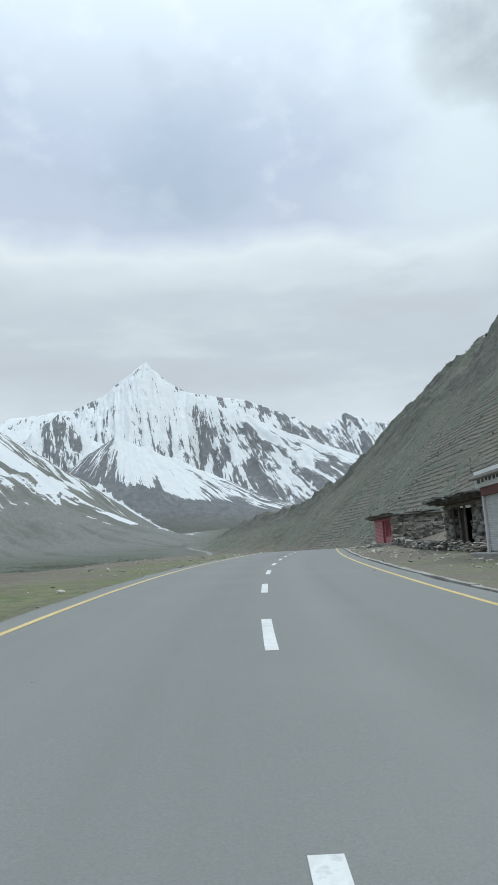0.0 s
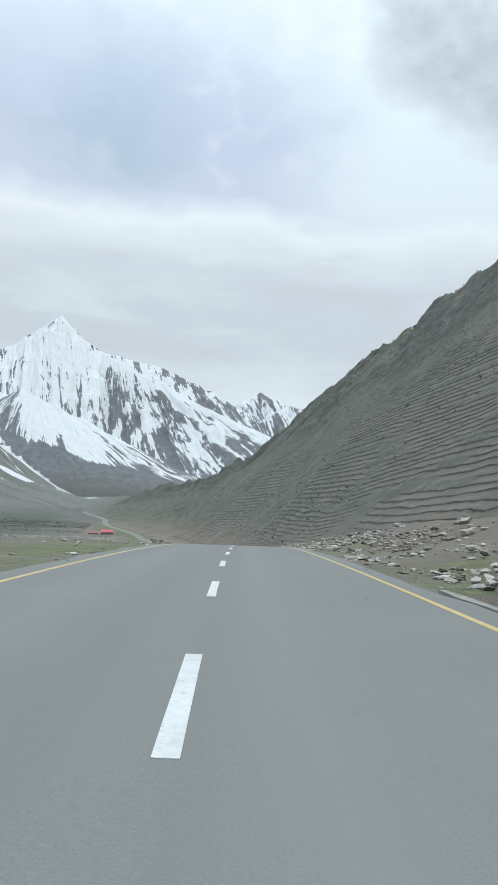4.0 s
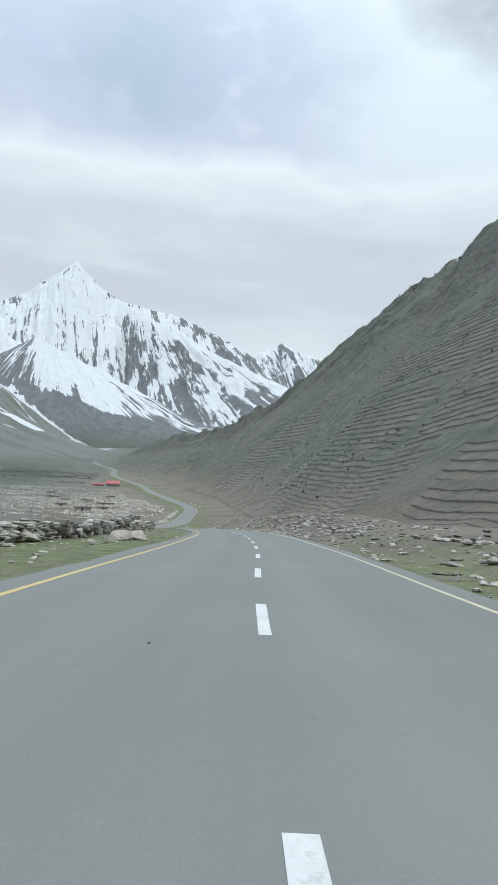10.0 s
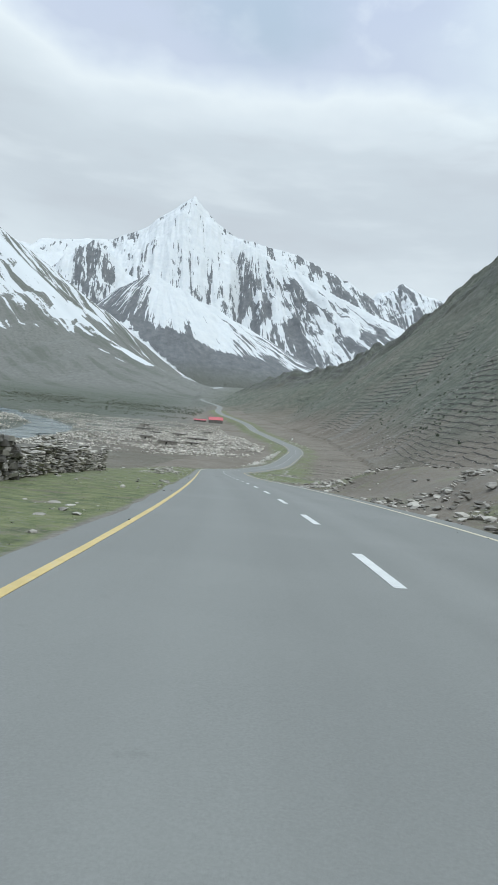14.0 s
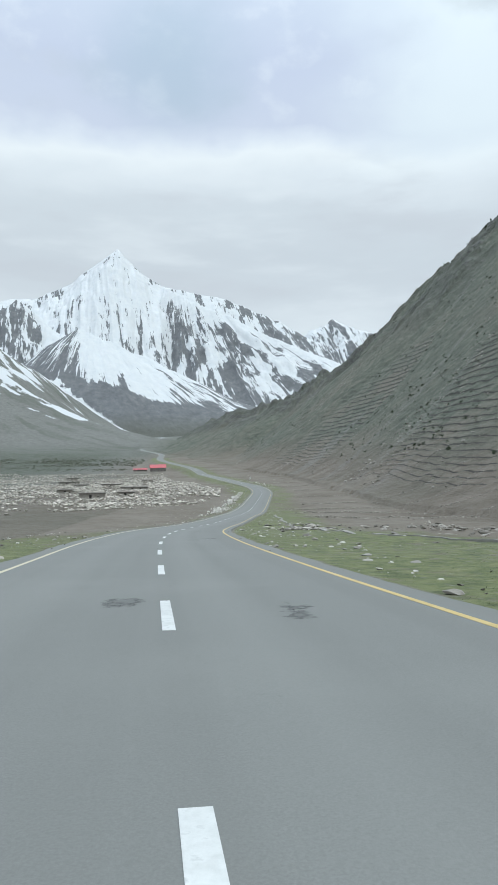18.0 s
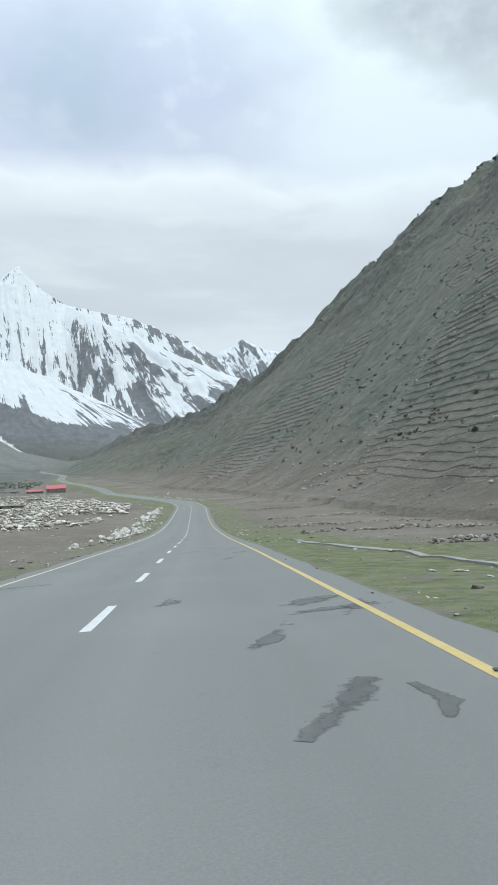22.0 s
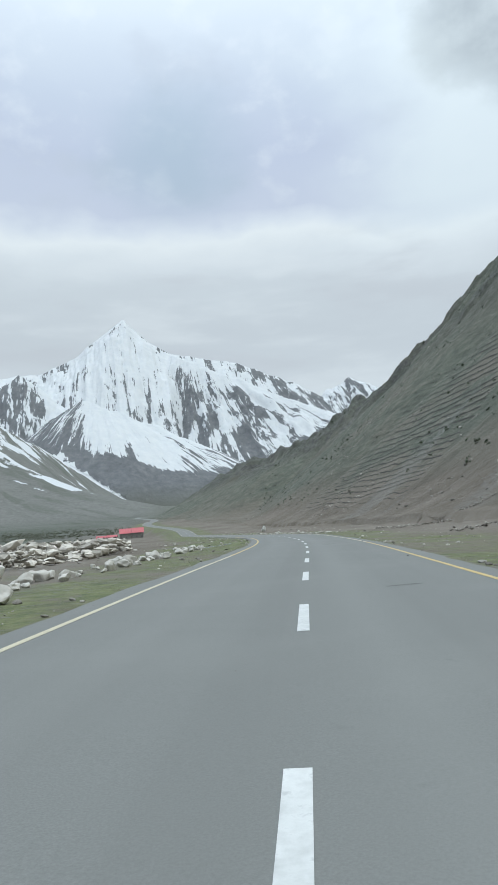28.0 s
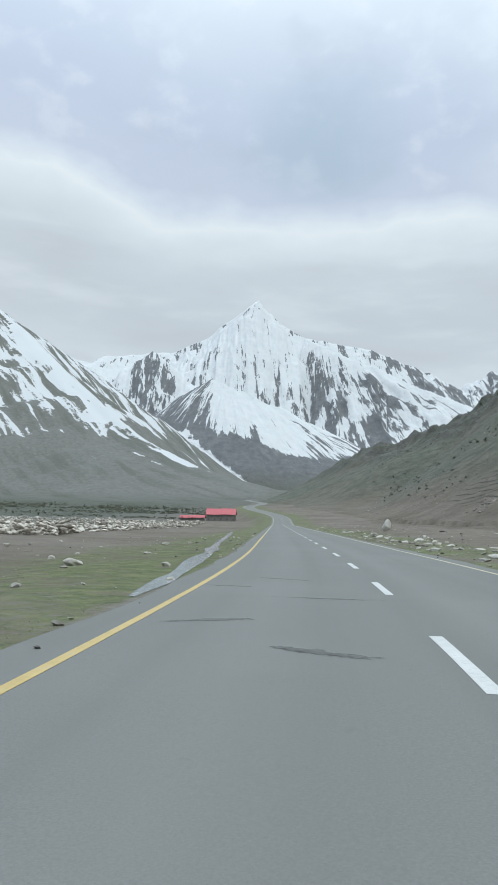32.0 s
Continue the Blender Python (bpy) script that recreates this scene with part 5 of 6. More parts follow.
for s, o, d in ((199, -9.6, 1.5), (176, -9.0, 1.0), (183, -8.6, 0.9), (236, -9.2, 1.1), (150, -9.0, 0.9)):
    p = on_road(s, o)
    boulder(float(p[0]), float(p[1]), d, "large pale grey boulder set in the dry-stone wall" if d > 1.3 else "grey boulder beside the dry-stone wall", d > 1.05, "boulders by the wall", 0.75)
# pale boulders pushed off the road in a row
rb = random.Random(5)
for s0, s1, n, o0, sp, lo, hi in ((458, 478, 16, -7.0, 0.9, 0.25, 0.8), (480, 512, 60, -7.6, 1.3, 0.3, 1.1), (512, 540, 36, -7.8, 1.2, 0.3, 1.0), (537, 564, 62, -8.6, 0.9, 0.35, 1.6), (560, 604, 84, -8.7, 0.6, 0.2, 0.75)):
    for k in range(n):
        s = s0 + (s1 - s0) * (k + rb.random()) / n
        p = on_road(s, o0 + rb.gauss(0, sp))
        d = lo + (hi - lo) * rb.random() ** 1.8
        boulder(float(p[0]), float(p[1]), d, "pale rounded boulder on the green verge", True, "boulders in a row along the verge", 0.8, 0.1)
for s, o, d, f in ((690, 11.5, 0.6, 0.9), (684, 10.2, 0.7, 0.9), (679, 9.4, 0.5, 0.8), (715, 11.8, 0.55, 1.0), (698, 9.0, 0.5, 0.8)):
    p = on_road(s, o)
    boulder(float(p[0]), float(p[1]), d, "white boulder at the roadside", True, "white stones at the bend", f, 0.1)
M_WHITESTONE = make_plain("white_weathered_stone", (0.55, 0.545, 0.53), (0.74, 0.735, 0.72), 3, 0.85, bump=0.5)
post = new("boulder", lib_mesh("boulder", ROCK_FINE[4], M_WHITESTONE))
post.matrix_world = pose(55.7, 749.3, gz(55.7, 749.3) + 0.95, 4, -5, 25) @ Matrix.Diagonal((1.55, 1.2, 2.9, 1))
tagged(post, "upright white boulder at the roadside", "boulder", "white stones at the bend")
for s, o, d in ((604, -9.5, 0.5), (612, -11.5, 0.8), (616, -13, 0.35), (622, -7.6, 0.3), (640, -14, 0.5), (648, -9, 0.35), (655, -16, 0.4), (660, -10.5, 0.35), (668, -8.6, 0.5), (676, -12, 0.4), (690, -9.4, 0.5), (630, -18, 0.5)):
    p = on_road(s, o)
    boulder(float(p[0]), float(p[1]), d, "pale stone lying on the meadow", True, "stones on the meadow", 0.6, 0.25)


def rubble_field():
    """The wide field of pale rubble on the river plain, in uneven bands."""
    rng = np.random.RandomState(77)
    n = 84000
    y = rng.uniform(488, 940, n)
    edge = np.interp(y, [488, 520, 570, 622, 640, 715, 800, 940], [-24, 22, 31, 33, 27, 17, 2, -10])
    x = edge - rng.uniform(0, 1, n) ** 1.4 * 190
    dens = smooth(0.42, 0.54, fbm(x / 26, y / 15, 4, 91)) * 1.05 + 0.04
    keep = (rng.rand(n) < dens * np.interp(y, [488, 540, 720, 800], [0.5, 0.9, 0.9, 0.45]))
    keep &= np.abs(x - river_x(y)) > 14
    x, y = x[keep], y[keep]
    z = gzs(np.stack([x, y], 1))
    d = 0.38 + rng.uniform(0, 1, len(x)) ** 3 * 1.3
    z = z + 0.08 + rng.uniform(0, 1.3, len(x)) * smooth(0.46, 0.66, fbm(x / 26, y / 15, 4, 91)) * (y > 535)
    stones("rubble_field", np.stack([x, y, z], 1), d, M_RUBBLE, ROCK_LOW, "wide field of pale limestone rubble on the plain", "rubble", seed=9, flat=(0.5, 0.9))


rubble_field()


# ---- low stone houses and the red-roofed house on the plain ----
def ruin(x, y, w, d, h, rz, label):
    z = gz(x, y) - 0.2
    r = thing("stone_house", x, y, z, rz, label, "house", "low stone houses on the plain")
    t = 0.45
    part("front_wall", box(-w / 2, w / 2, -d / 2, -d / 2 + t, 0, h, 0.06, 0.04, RNG), M_STONE, r)
    part("back_wall", box(-w / 2, w / 2, d / 2 - t, d / 2, 0, h, 0.06, 0.04, RNG), M_STONE, r)
    part("side_wall", box(-w / 2, -w / 2 + t, -d / 2 + t, d / 2 - t, 0, h, 0.06, 0.03, RNG), M_STONE, r)
    part("side_wall", box(w / 2 - t, w / 2, -d / 2 + t, d / 2 - t, 0, h, 0.06, 0.03, RNG), M_STONE, r)
    part("roof", box(-w / 2 - 0.3, w / 2 + 0.3, -d / 2 - 0.35, d / 2 + 0.3, h, h + 0.32, 0.09, 0.05, RNG), M_EARTH, r, "flat earth roof")
    # the wall is solid: near-black panels paint the shade of its openings
    part("door", box(-w * 0.12, -w * 0.12 + 0.9, -d / 2 - 0.02, -d / 2 + 0.03, 0.2, min(1.8, h - 0.15), 0.0), M_DARKIN, r, "near-black panel painted as a shaded doorway")
    part("window", box(w * 0.2, w * 0.2 + 0.6, -d / 2 - 0.02, -d / 2 + 0.03, 0.9, min(1.5, h - 0.2), 0.0), M_DARKIN, r, "near-black panel painted as a shaded window opening")


for x, y, w, d, h, rz in ((-15, 566, 9, 5, 2.1, 8), (-4, 580, 6, 4.5, 1.8, -5), (-6, 632, 12, 5, 1.7, 4), (-32, 604, 6, 5, 2.1, 15), (-8, 742, 7, 5, 2.2, 10),
                          (-48, 700, 10, 6, 2.4, -8), (-62, 790, 8, 6, 2.3, 0), (-20, 660, 9, 5, 2.2, 6), (-36, 668, 7, 5, 2.0, 2)):
    ruin(x, y, w, d, h, rz, "low dry-stone house with a flat earth roof among rubble")


def red_house(x, y, w, d, h, rise, rz, label):
    z = gz(x, y) - 0.3
    b = thing("red_roofed_house", x, y, z, rz, label, "house")
    part("front_wall", box(-w / 2, w / 2, -d / 2, -d / 2 + 0.3, 0, h, 0.03), M_PLASTER, b)
    part("back_wall", box(-w / 2, w / 2, d / 2 - 0.3, d / 2, 0, h, 0.03), M_PLASTER, b)
    for sx in (-1, 1):
        bm = bmesh.new()
        x0, x1 = sorted((sx * w / 2, sx * (w / 2 - 0.3)))
        pts = [(-d / 2 + 0.3, 0), (d / 2 - 0.3, 0), (d / 2 - 0.3, h), (0, h + rise - 0.1), (-d / 2 + 0.3, h)]
        a = [bm.verts.new((x0, p, q)) for p, q in pts]
        c = [bm.verts.new((x1, p, q)) for p, q in pts]
        bm.faces.new(a[::-1])
        bm.faces.new(c)
        for i in range(5):
            bm.faces.new((a[i], a[(i + 1) % 5], c[(i + 1) % 5], c[i]))
        part("gable_wall", bm, M_PLASTER, b)
    half = w / 2 + 0.4
    for sy in (-1, 1):
        for x0, x1 in ((-half, -0.1), (0.05, half)):
            bm = bmesh.new()
            n = max(8, int((x1 - x0) / 0.5))
            vs = []
            for i in range(n + 1):
                xx = x0 + (x1 - x0) * i / n
                up = 0.05 * (i % 2) + (0.25 if x0 > 0 else 0.0)
                vs.append([bm.verts.new((xx, sy * q, zz + up - k)) for q, zz in ((0.0, h + rise), (d / 2 + 0.6, h - 0.25)) for k in (0.0, 0.06)])
            for p, q in zip(vs[:-1], vs[1:]):
                bm.faces.new((p[0], q[0], q[2], p[2]))
                bm.faces.new((p[1], p[3], q[3], q[1]))
                bm.faces.new((p[2], q[2], q[3], p[3]))
            part("roof_panel", bm, M_ROOFRED, b, "red corrugated roof panel")
    for k in range(max(2, int(w / 3))):
        xx = -w / 2 + 1.2 + k * (w - 2.2) / max(1, int(w / 3) - 1)
        win = part("window", box(xx - 0.45, xx + 0.45, -d / 2 - 0.03, -d / 2 + 0.02, 1.1, 2.3, 0.0), M_GLASS, b, "dark glazed window")
        part("sill", box(xx - 0.55, xx + 0.55, -d / 2 - 0.12, -d / 2 - 0.03, 1.0, 1.1, 0.01), M_CONCRETE, win)
    part("door", box(-0.5, 0.5, -d / 2 - 0.04, -d / 2 + 0.02, 0.1, 2.1, 0.01), M_WOOD, b)


red_house(-19, 1026, 16, 9, 4.4, 3.2, 6, "grey house with a bright red corrugated gable roof")
red_house(-38, 1038, 14, 7, 1.8, 1.3, 4, "low grey outbuilding with a red roof")


# ---- field walls and the water channel ----
def ribbon(name, pts, width, up, material, label, category, kind="", thick=0.05, wob=0.0, seed=0):
    """A strip that lies on the ground along a line of places, with thickness."""
    pts = np.asarray(pts, float)
    seg = np.concatenate([[0], np.cumsum(np.hypot(*np.diff(pts, axis=0).T))])
    n = max(3, int(seg[-1] / 0.8))
    t = np.linspace(0, seg[-1], n)
    x, y = np.interp(t, seg, pts[:, 0]), np.interp(t, seg, pts[:, 1])
    if wob:
        x = x + wob * (fbm(t / 6, t * 0 + seed, 3, seed) - 0.5)
        y = y + wob * (fbm(t / 6, t * 0 + seed + 4, 3, seed + 5) - 0.5)
    dx, dy = np.gradient(x), np.gradient(y)
    ln = np.hypot(dx, dy)
    nx, ny = -dy / ln, dx / ln
    w = width * (0.5 + (wob > 0) * (fbm(t / 3, t * 0 + 2, 3, seed + 8) - 0.5))
    w = w * np.minimum(1, 0.15 + np.minimum(t, seg[-1] - t) / 3)
    z = gzs(np.stack([x, y], 1)) + up
    a, b = np.stack([x + nx * w, y + ny * w, z], 1), np.stack([x - nx * w, y - ny * w, z], 1)
    lo = np.array([0, 0, thick])
    co = np.concatenate([a, b, a - lo, b - lo])
    i = np.arange(n - 1)
    f = np.concatenate([np.stack([i + 1, n + i + 1, n + i, i], 1), np.stack([i, 2 * n + i, 2 * n + i + 1, i + 1], 1), np.stack([n + i + 1, 3 * n + i + 1, 3 * n + i, n + i], 1)])
    me = bpy.data.meshes.new(name)
    me.from_pydata(co.tolist(), [], f.tolist())
    me.materials.append(material)
    return tagged(new(name, me), label, category, kind=kind)


def on(s, o):
    p = on_road(s, o)
    return float(p[0]), float(p[1])


ribbon("water_channel", [on(s, o) for s, o in ((336, 15.5), (352, 13.5), (375, 11.6), (400, 9.8), (425, 8.4), (448, 7.0))], 0.34, 0.07, M_CONCRETE, "pale concrete edge of a narrow water channel", "channel", "structure", 0.25, 1.3, 3)
M_WATER = Mat("shallow_running_water", 0.12)
M_WATER.color(M_WATER.ramp(M_WATER.noise(1.6, 5), (0.35, (0.20, 0.23, 0.24)), (0.7, (0.42, 0.46, 0.47)))).bump(M_WATER.noise(5.0, 4), 0.25, 0.05)
M_WATER = M_WATER.m
ribbon("stream", [on(s, o) for s, o in ((659, -4.6), (666, -4.9), (675, -5.3), (689, -6.0), (703, -6.6), (722, -7.4), (740, -8.6))], 0.42, 0.02, M_WATER, "shallow stream in the grass beside the road", "stream", "structure", 0.03, 0.25, 5)
ribbon("stream", [on(s, o) for s, o in ((598, -12.5), (604, -8.6), (609, -6.8), (615, -6.1))], 0.6, 0.02, M_WATER, "shallow stream turning off through the meadow", "stream", "structure", 0.03, 0.3, 8)
ribbon("river", RIVER, 24, 0.42, M_WATER, "pale grey braided river on the plain", "river", "structure", 0.3, 22, 6)

FIELD = [((438, 13), (446, 30), (440, 60)), ((470, 11), (474, 30), (466, 62)), ((497, 10), (505, 28), (500, 62)), ((530, 14), (536, 34), (528, 64)), ((566, 13), (575, 35), (570, 66)), ((610, 14), (618, 36), (612, 66)), ((655, 17), (662, 38), (655, 66))]
for k, line in enumerate(FIELD):
    pts = np.array([on(*q) for q in line])
    t = np.linspace(0, 1, 300)
    seg = np.linspace(0, 1, len(pts))
    rng = np.random.RandomState(200 + k)
    x = np.interp(t, seg, pts[:, 0]) + rng.normal(0, 0.22, 300)
    y = np.interp(t, seg, pts[:, 1]) + rng.normal(0, 0.22, 300) + 2.0 * (fbm(t * 7, t * 0 + k, 3, k) - 0.5)
    z = gzs(np.stack([x, y], 1)) + rng.uniform(0, 0.30, 300)
    stones("field_wall", np.stack([x, y, z], 1), rng.uniform(0.15, 0.5, 300), M_STONE, ROCK_LOW, "low dark dry-stone wall between brown fields", "wall", "field walls", 300 + k)


# ---- concrete road edge by the huts, patches in the asphalt ----
for k in range(14):
    strip("concrete_edge", 6 + 4.6 * k, 10.5 + 4.6 * k, 4.45, 4.66, 0.004 + 0.004 * (k % 3), 0.2, M_CONCRETE, 0.6, ROAD, 0.2, 40 + k)


def tar_patch(s, o, ls, lo, slant, seed):
    """A thin smear of tar in the road's own coordinates, its rim frayed by the material."""
    rng = random.Random(seed)
    n = 20
    ring = []
    for k in range(n):
        a = 2 * math.pi * k / n
        r = 1.25 + rng.uniform(-0.25, 0.25)
        u, v = math.cos(a) * ls * r, math.sin(a) * lo * r
        ring.append((s + u + v * slant, o + v))
    p = [on_road(a, max(-4.2, min(4.2, b)), 0.0045) for a, b in ring]
    c = on_road(s, o, 0.0045)
    me = bpy.data.meshes.new("tar_patch")
    me.from_pydata([tuple(c)] + [tuple(q) for q in p], [], [(0, 1 + k, 1 + (k + 1) % n) for k in range(n)])
    me.attributes.new("rim", "FLOAT", "POINT").data.foreach_set("value", np.array([0.0] + [1.0] * n, np.float32))
    me.materials.append(M_TAR)
    ob = new("tar_patch", me)
    ob.parent = ROAD


def tar_line(points, widths):
    """A run of spilled tar along places in the plan, wide or thin by turns."""
    pts = np.array(points, float)
    t = np.linspace(0, 1, 6 * len(pts))
    k = np.linspace(0, 1, len(pts))
    x, y, w = np.interp(t, k, pts[:, 0]), np.interp(t, k, pts[:, 1]), np.interp(t, k, widths)
    dx, dy = np.gradient(x), np.gradient(y)
    ln = np.hypot(dx, dy)
    co, rim = [], []
    for side in (-1, 0, 1):
        s, o, _ = to_road(x - side * dy / ln * w, y + side * dx / ln * w)
        co.append(on_road(s, o, 0.0045))
        rim += [float(abs(side))] * len(t)
    n = len(t)
    me = bpy.data.meshes.new("tar_line")
    me.from_pydata(np.concatenate(co).tolist(), [], [(r * n + i + 1, (r + 1) * n + i + 1, (r + 1) * n + i, r * n + i) for r in (0, 1) for i in range(n - 1)])
    me.attributes.new("rim", "FLOAT", "POINT").data.foreach_set("value", np.array(rim, np.float32))
    me.materials.append(M_TAR)
    new("tar_line", me).parent = ROAD


for x, y, ls, lo, seed in ((25.14, 321.57, 1.1, 0.30, 71), (22.75, 323.06, 0.7, 0.45, 72)):
    s, o, _ = to_road(np.array([x]), np.array([y]))
    tar_patch(float(s[0]), float(o[0]), ls, lo, 0.4, seed)
tar_line([(21.8, 305.0), (22.6, 303.6), (22.8, 302.7), (22.7, 301.4), (23.1, 300.6), (23.4, 299.6), (23.8, 298.6)], [0.07, 0.10, 0.10, 0.14, 0.26, 0.30, 0.12])
tar_line([(21.1, 309.8), (21.6, 308.8), (22.1, 308.2)], [0.08, 0.14, 0.06])
tar_line([(28.05, 404.9), (28.5, 405.5), (28.95, 406.2)], [0.08, 0.26, 0.18])
tar_line([(29.0, 405.0), (29.2, 405.4), (29.15, 405.9)], [0.06, 0.14, 0.07])

for k, (s, o, ls, lo, slant) in enumerate(((389.0, 1.35, 0.16, 0.8, 1.3), (390.5, 2.6, 0.16, 0.8, 2.0), (51, -0.5, 5.5, 0.11, 0.0), (46.5, -0.55, 1.3, 0.12, 0.0), (386, 3.1, 0.5, 0.1, 0.0))):
    tar_patch(s, o, ls, lo, slant, 260 + k)
BLOBS = [(349, 1.6), (350.5, 2.4), (427, 2.4), (413, 3.6), (466, -0.6), (535, -1.1), (42, -2.0), (52, -2.2), (324, 1.7), (390, 2.4), (415, 0.9), (414, 3.1), (411, 2.2), (434, 1.0), (435, 2.8), (431, 3.0), (439, 1.2), (458, -0.5), (457, 1.1), (461, 0.3), (470, -1.3), (532, 2.2), (540, 2.3)]
for k, (s, o) in enumerate(BLOBS):
    tar_patch(s, o, RNG.uniform(0.25, 0.6), RNG.uniform(0.3, 0.65), RNG.uniform(0.2, 2.2), 60 + k)
SEAMS = [(36, -2.6), (40, 1.3), (367, 1.5), (389, 1.1), (392, 3.2), (395, 0.8), (413, 3.4), (421, -2.8), (435, -2.3), (437, 1.9), (438, -1.7), (460, 1.0), (467, -0.7), (560, 1.8), (590, 1.4), (616, -1.8), (627, -2.9), (654, -1.4), (656, -2.8), (659, -1.0), (663, -1.9), (661, -3.0)]
for k, (s, o) in enumerate(SEAMS):
    tar_patch(s, o, RNG.uniform(0.12, 0.2), RNG.uniform(0.5, 1.0), RNG.uniform(-0.5, 0.5), 160 + k)


def debris():
    """Bits of dark grit and small stones lying on the asphalt, most of them near its edges."""
    rng = np.random.RandomState(53)
    n = 420
    s = rng.uniform(0, 720, n)
    o = np.where(rng.rand(n) < 0.75, 4.25 - np.abs(rng.normal(0, 0.45, n)), rng.uniform(-3.5, 3.5, n)) * rng.choice([-1, 1], n)
    p = on_road(s, o, 0.004)
    stones("road_grit", p, 0.015 + rng.uniform(0, 1, n) ** 3 * np.where(np.abs(o) > 3, 0.08, 0.035), M_STONE_ONE, ROCK_LOW, "small dark stones and grit on the asphalt", "grit", seed=54)


debris()


# ---- plants ----
def leaf_mat(name, a, b):
    return make_plain(name, a, b, 3.0, 0.8, bump=0.0, rand=-0.4)


M_LEAF = leaf_mat("dark_juniper_leaves", (0.030, 0.042, 0.024), (0.066, 0.084, 0.046))
M_SCRUB = leaf_mat("grey_green_scrub", (0.085, 0.094, 0.066), (0.150, 0.158, 0.112))
M_GRASS = leaf_mat("green_grass_blades", (0.085, 0.110, 0.042), (0.19, 0.205, 0.095))
M_BARK = make_plain("rough_bark", (0.05, 0.042, 0.035), (0.11, 0.095, 0.08), 8, 0.9)


def shrub_mesh(seed, tall):
    """A bush: stems and many small leaf clumps with gaps."""
    rng = random.Random(seed)
    bm = bmesh.new()
    for k in range(5):
        a = rng.uniform(0, 6.28)
        m = Matrix.Translation((0.12 * math.cos(a), 0.12 * math.sin(a), 0.3 * tall)) @ Euler((rng.uniform(-0.4, 0.4), rng.uniform(-0.4, 0.4), 0)).to_matrix().to_4x4()
        bmesh.ops.create_cone(bm, cap_ends=False, segments=5, radius1=0.05, radius2=0.02, depth=0.7 * tall, matrix=m)
    for k in range(90):
        h = rng.random()
        r = (0.5 * (1 - h ** 1.6) + 0.12) * math.sqrt(rng.random())
        a = rng.uniform(0, 6.28)
        c = Vector((r * math.cos(a), r * math.sin(a), (0.12 + 0.88 * h) * tall))
        d = rng.uniform(0.07, 0.15)
        vs = [bm.verts.new(c + Vector((rng.gauss(0, d), rng.gauss(0, d), rng.gauss(0, d)))) for _ in range(4)]
        for t in ((0, 1, 2), (0, 2, 3), (0, 3, 1), (1, 3, 2)):
            bm.faces.new([vs[i] for i in t])
    return mesh_of("shrub", bm, M_LEAF)


SHRUBS = [shrub_mesh(k, 0.95) for k in range(4)]
TREES = [shrub_mesh(10 + k, 1.9) for k in range(3)]
rs = np.random.RandomState(31)
placed = 0
while placed < 290:
    x, y = rs.uniform(70, 430), rs.uniform(480, 1300)
    h, al, dn = ridge_height("right", np.array([x]), np.array([y]), np.array([-20.0]))
    if h[0] < -5 or dn[0] < 8:
        continue
    if fbm(np.array([x / 60]), np.array([y / 60]), 3, 17)[0] < 0.47:
        continue
    ob = new("shrub", SHRUBS[rs.randint(4)])
    k = rs.uniform(0.7, 1.7)
    ob.matrix_world = pose(x, y, gz(x, y) - 0.2, 0, 0, rs.uniform(0, 360)) @ Matrix.Diagonal((k, k, k * rs.uniform(0.7, 1.1), 1))
    tagged(ob, "dark green juniper shrub on the terraced slope", "shrub", "shrubs on the slope")
    placed += 1


def far_shrubs():
    """Low dark bushes dotted over the slope, past counting."""
    rng = np.random.RandomState(41)
    n = 9000
    x, y = rng.uniform(70, 520, n), rng.uniform(470, 1400, n)
    h, up, dn = ridge_height("right", x, y, np.full(n, -20.0))
    keep = (h > -8) & (fbm(x / 45, y / 45, 3, 43) + 0.25 * up + rng.uniform(-0.12, 0.12, n) > 0.62) & (up < 0.97)
    x, y = x[keep][:2400], y[keep][:2400]
    z = gzs(np.stack([x, y], 1))
    cs, fs, k = [], [], 0
    for q in zip(x, y, z):
        d = rng.uniform(0.45, 1.15)
        for _ in range(9):
            c = np.array(q) + np.array([rng.normal(0, 0.42), rng.normal(0, 0.42), abs(rng.normal(0.35, 0.35))]) * d
            cs.append(c + rng.normal(0, 0.30 * d, (4, 3)))
            fs += [(k, k + 1, k + 2), (k, k + 2, k + 3), (k, k + 3, k + 1), (k + 1, k + 3, k + 2)]
            k += 4
    me = bpy.data.meshes.new("low_bushes")
    me.from_pydata(np.concatenate(cs).tolist(), [], fs)
    me.materials.append(M_LEAF)
    tagged(new("low_bushes", me), "low dark bushes dotted over the terraced slope", "shrub", kind="stuff")


far_shrubs()


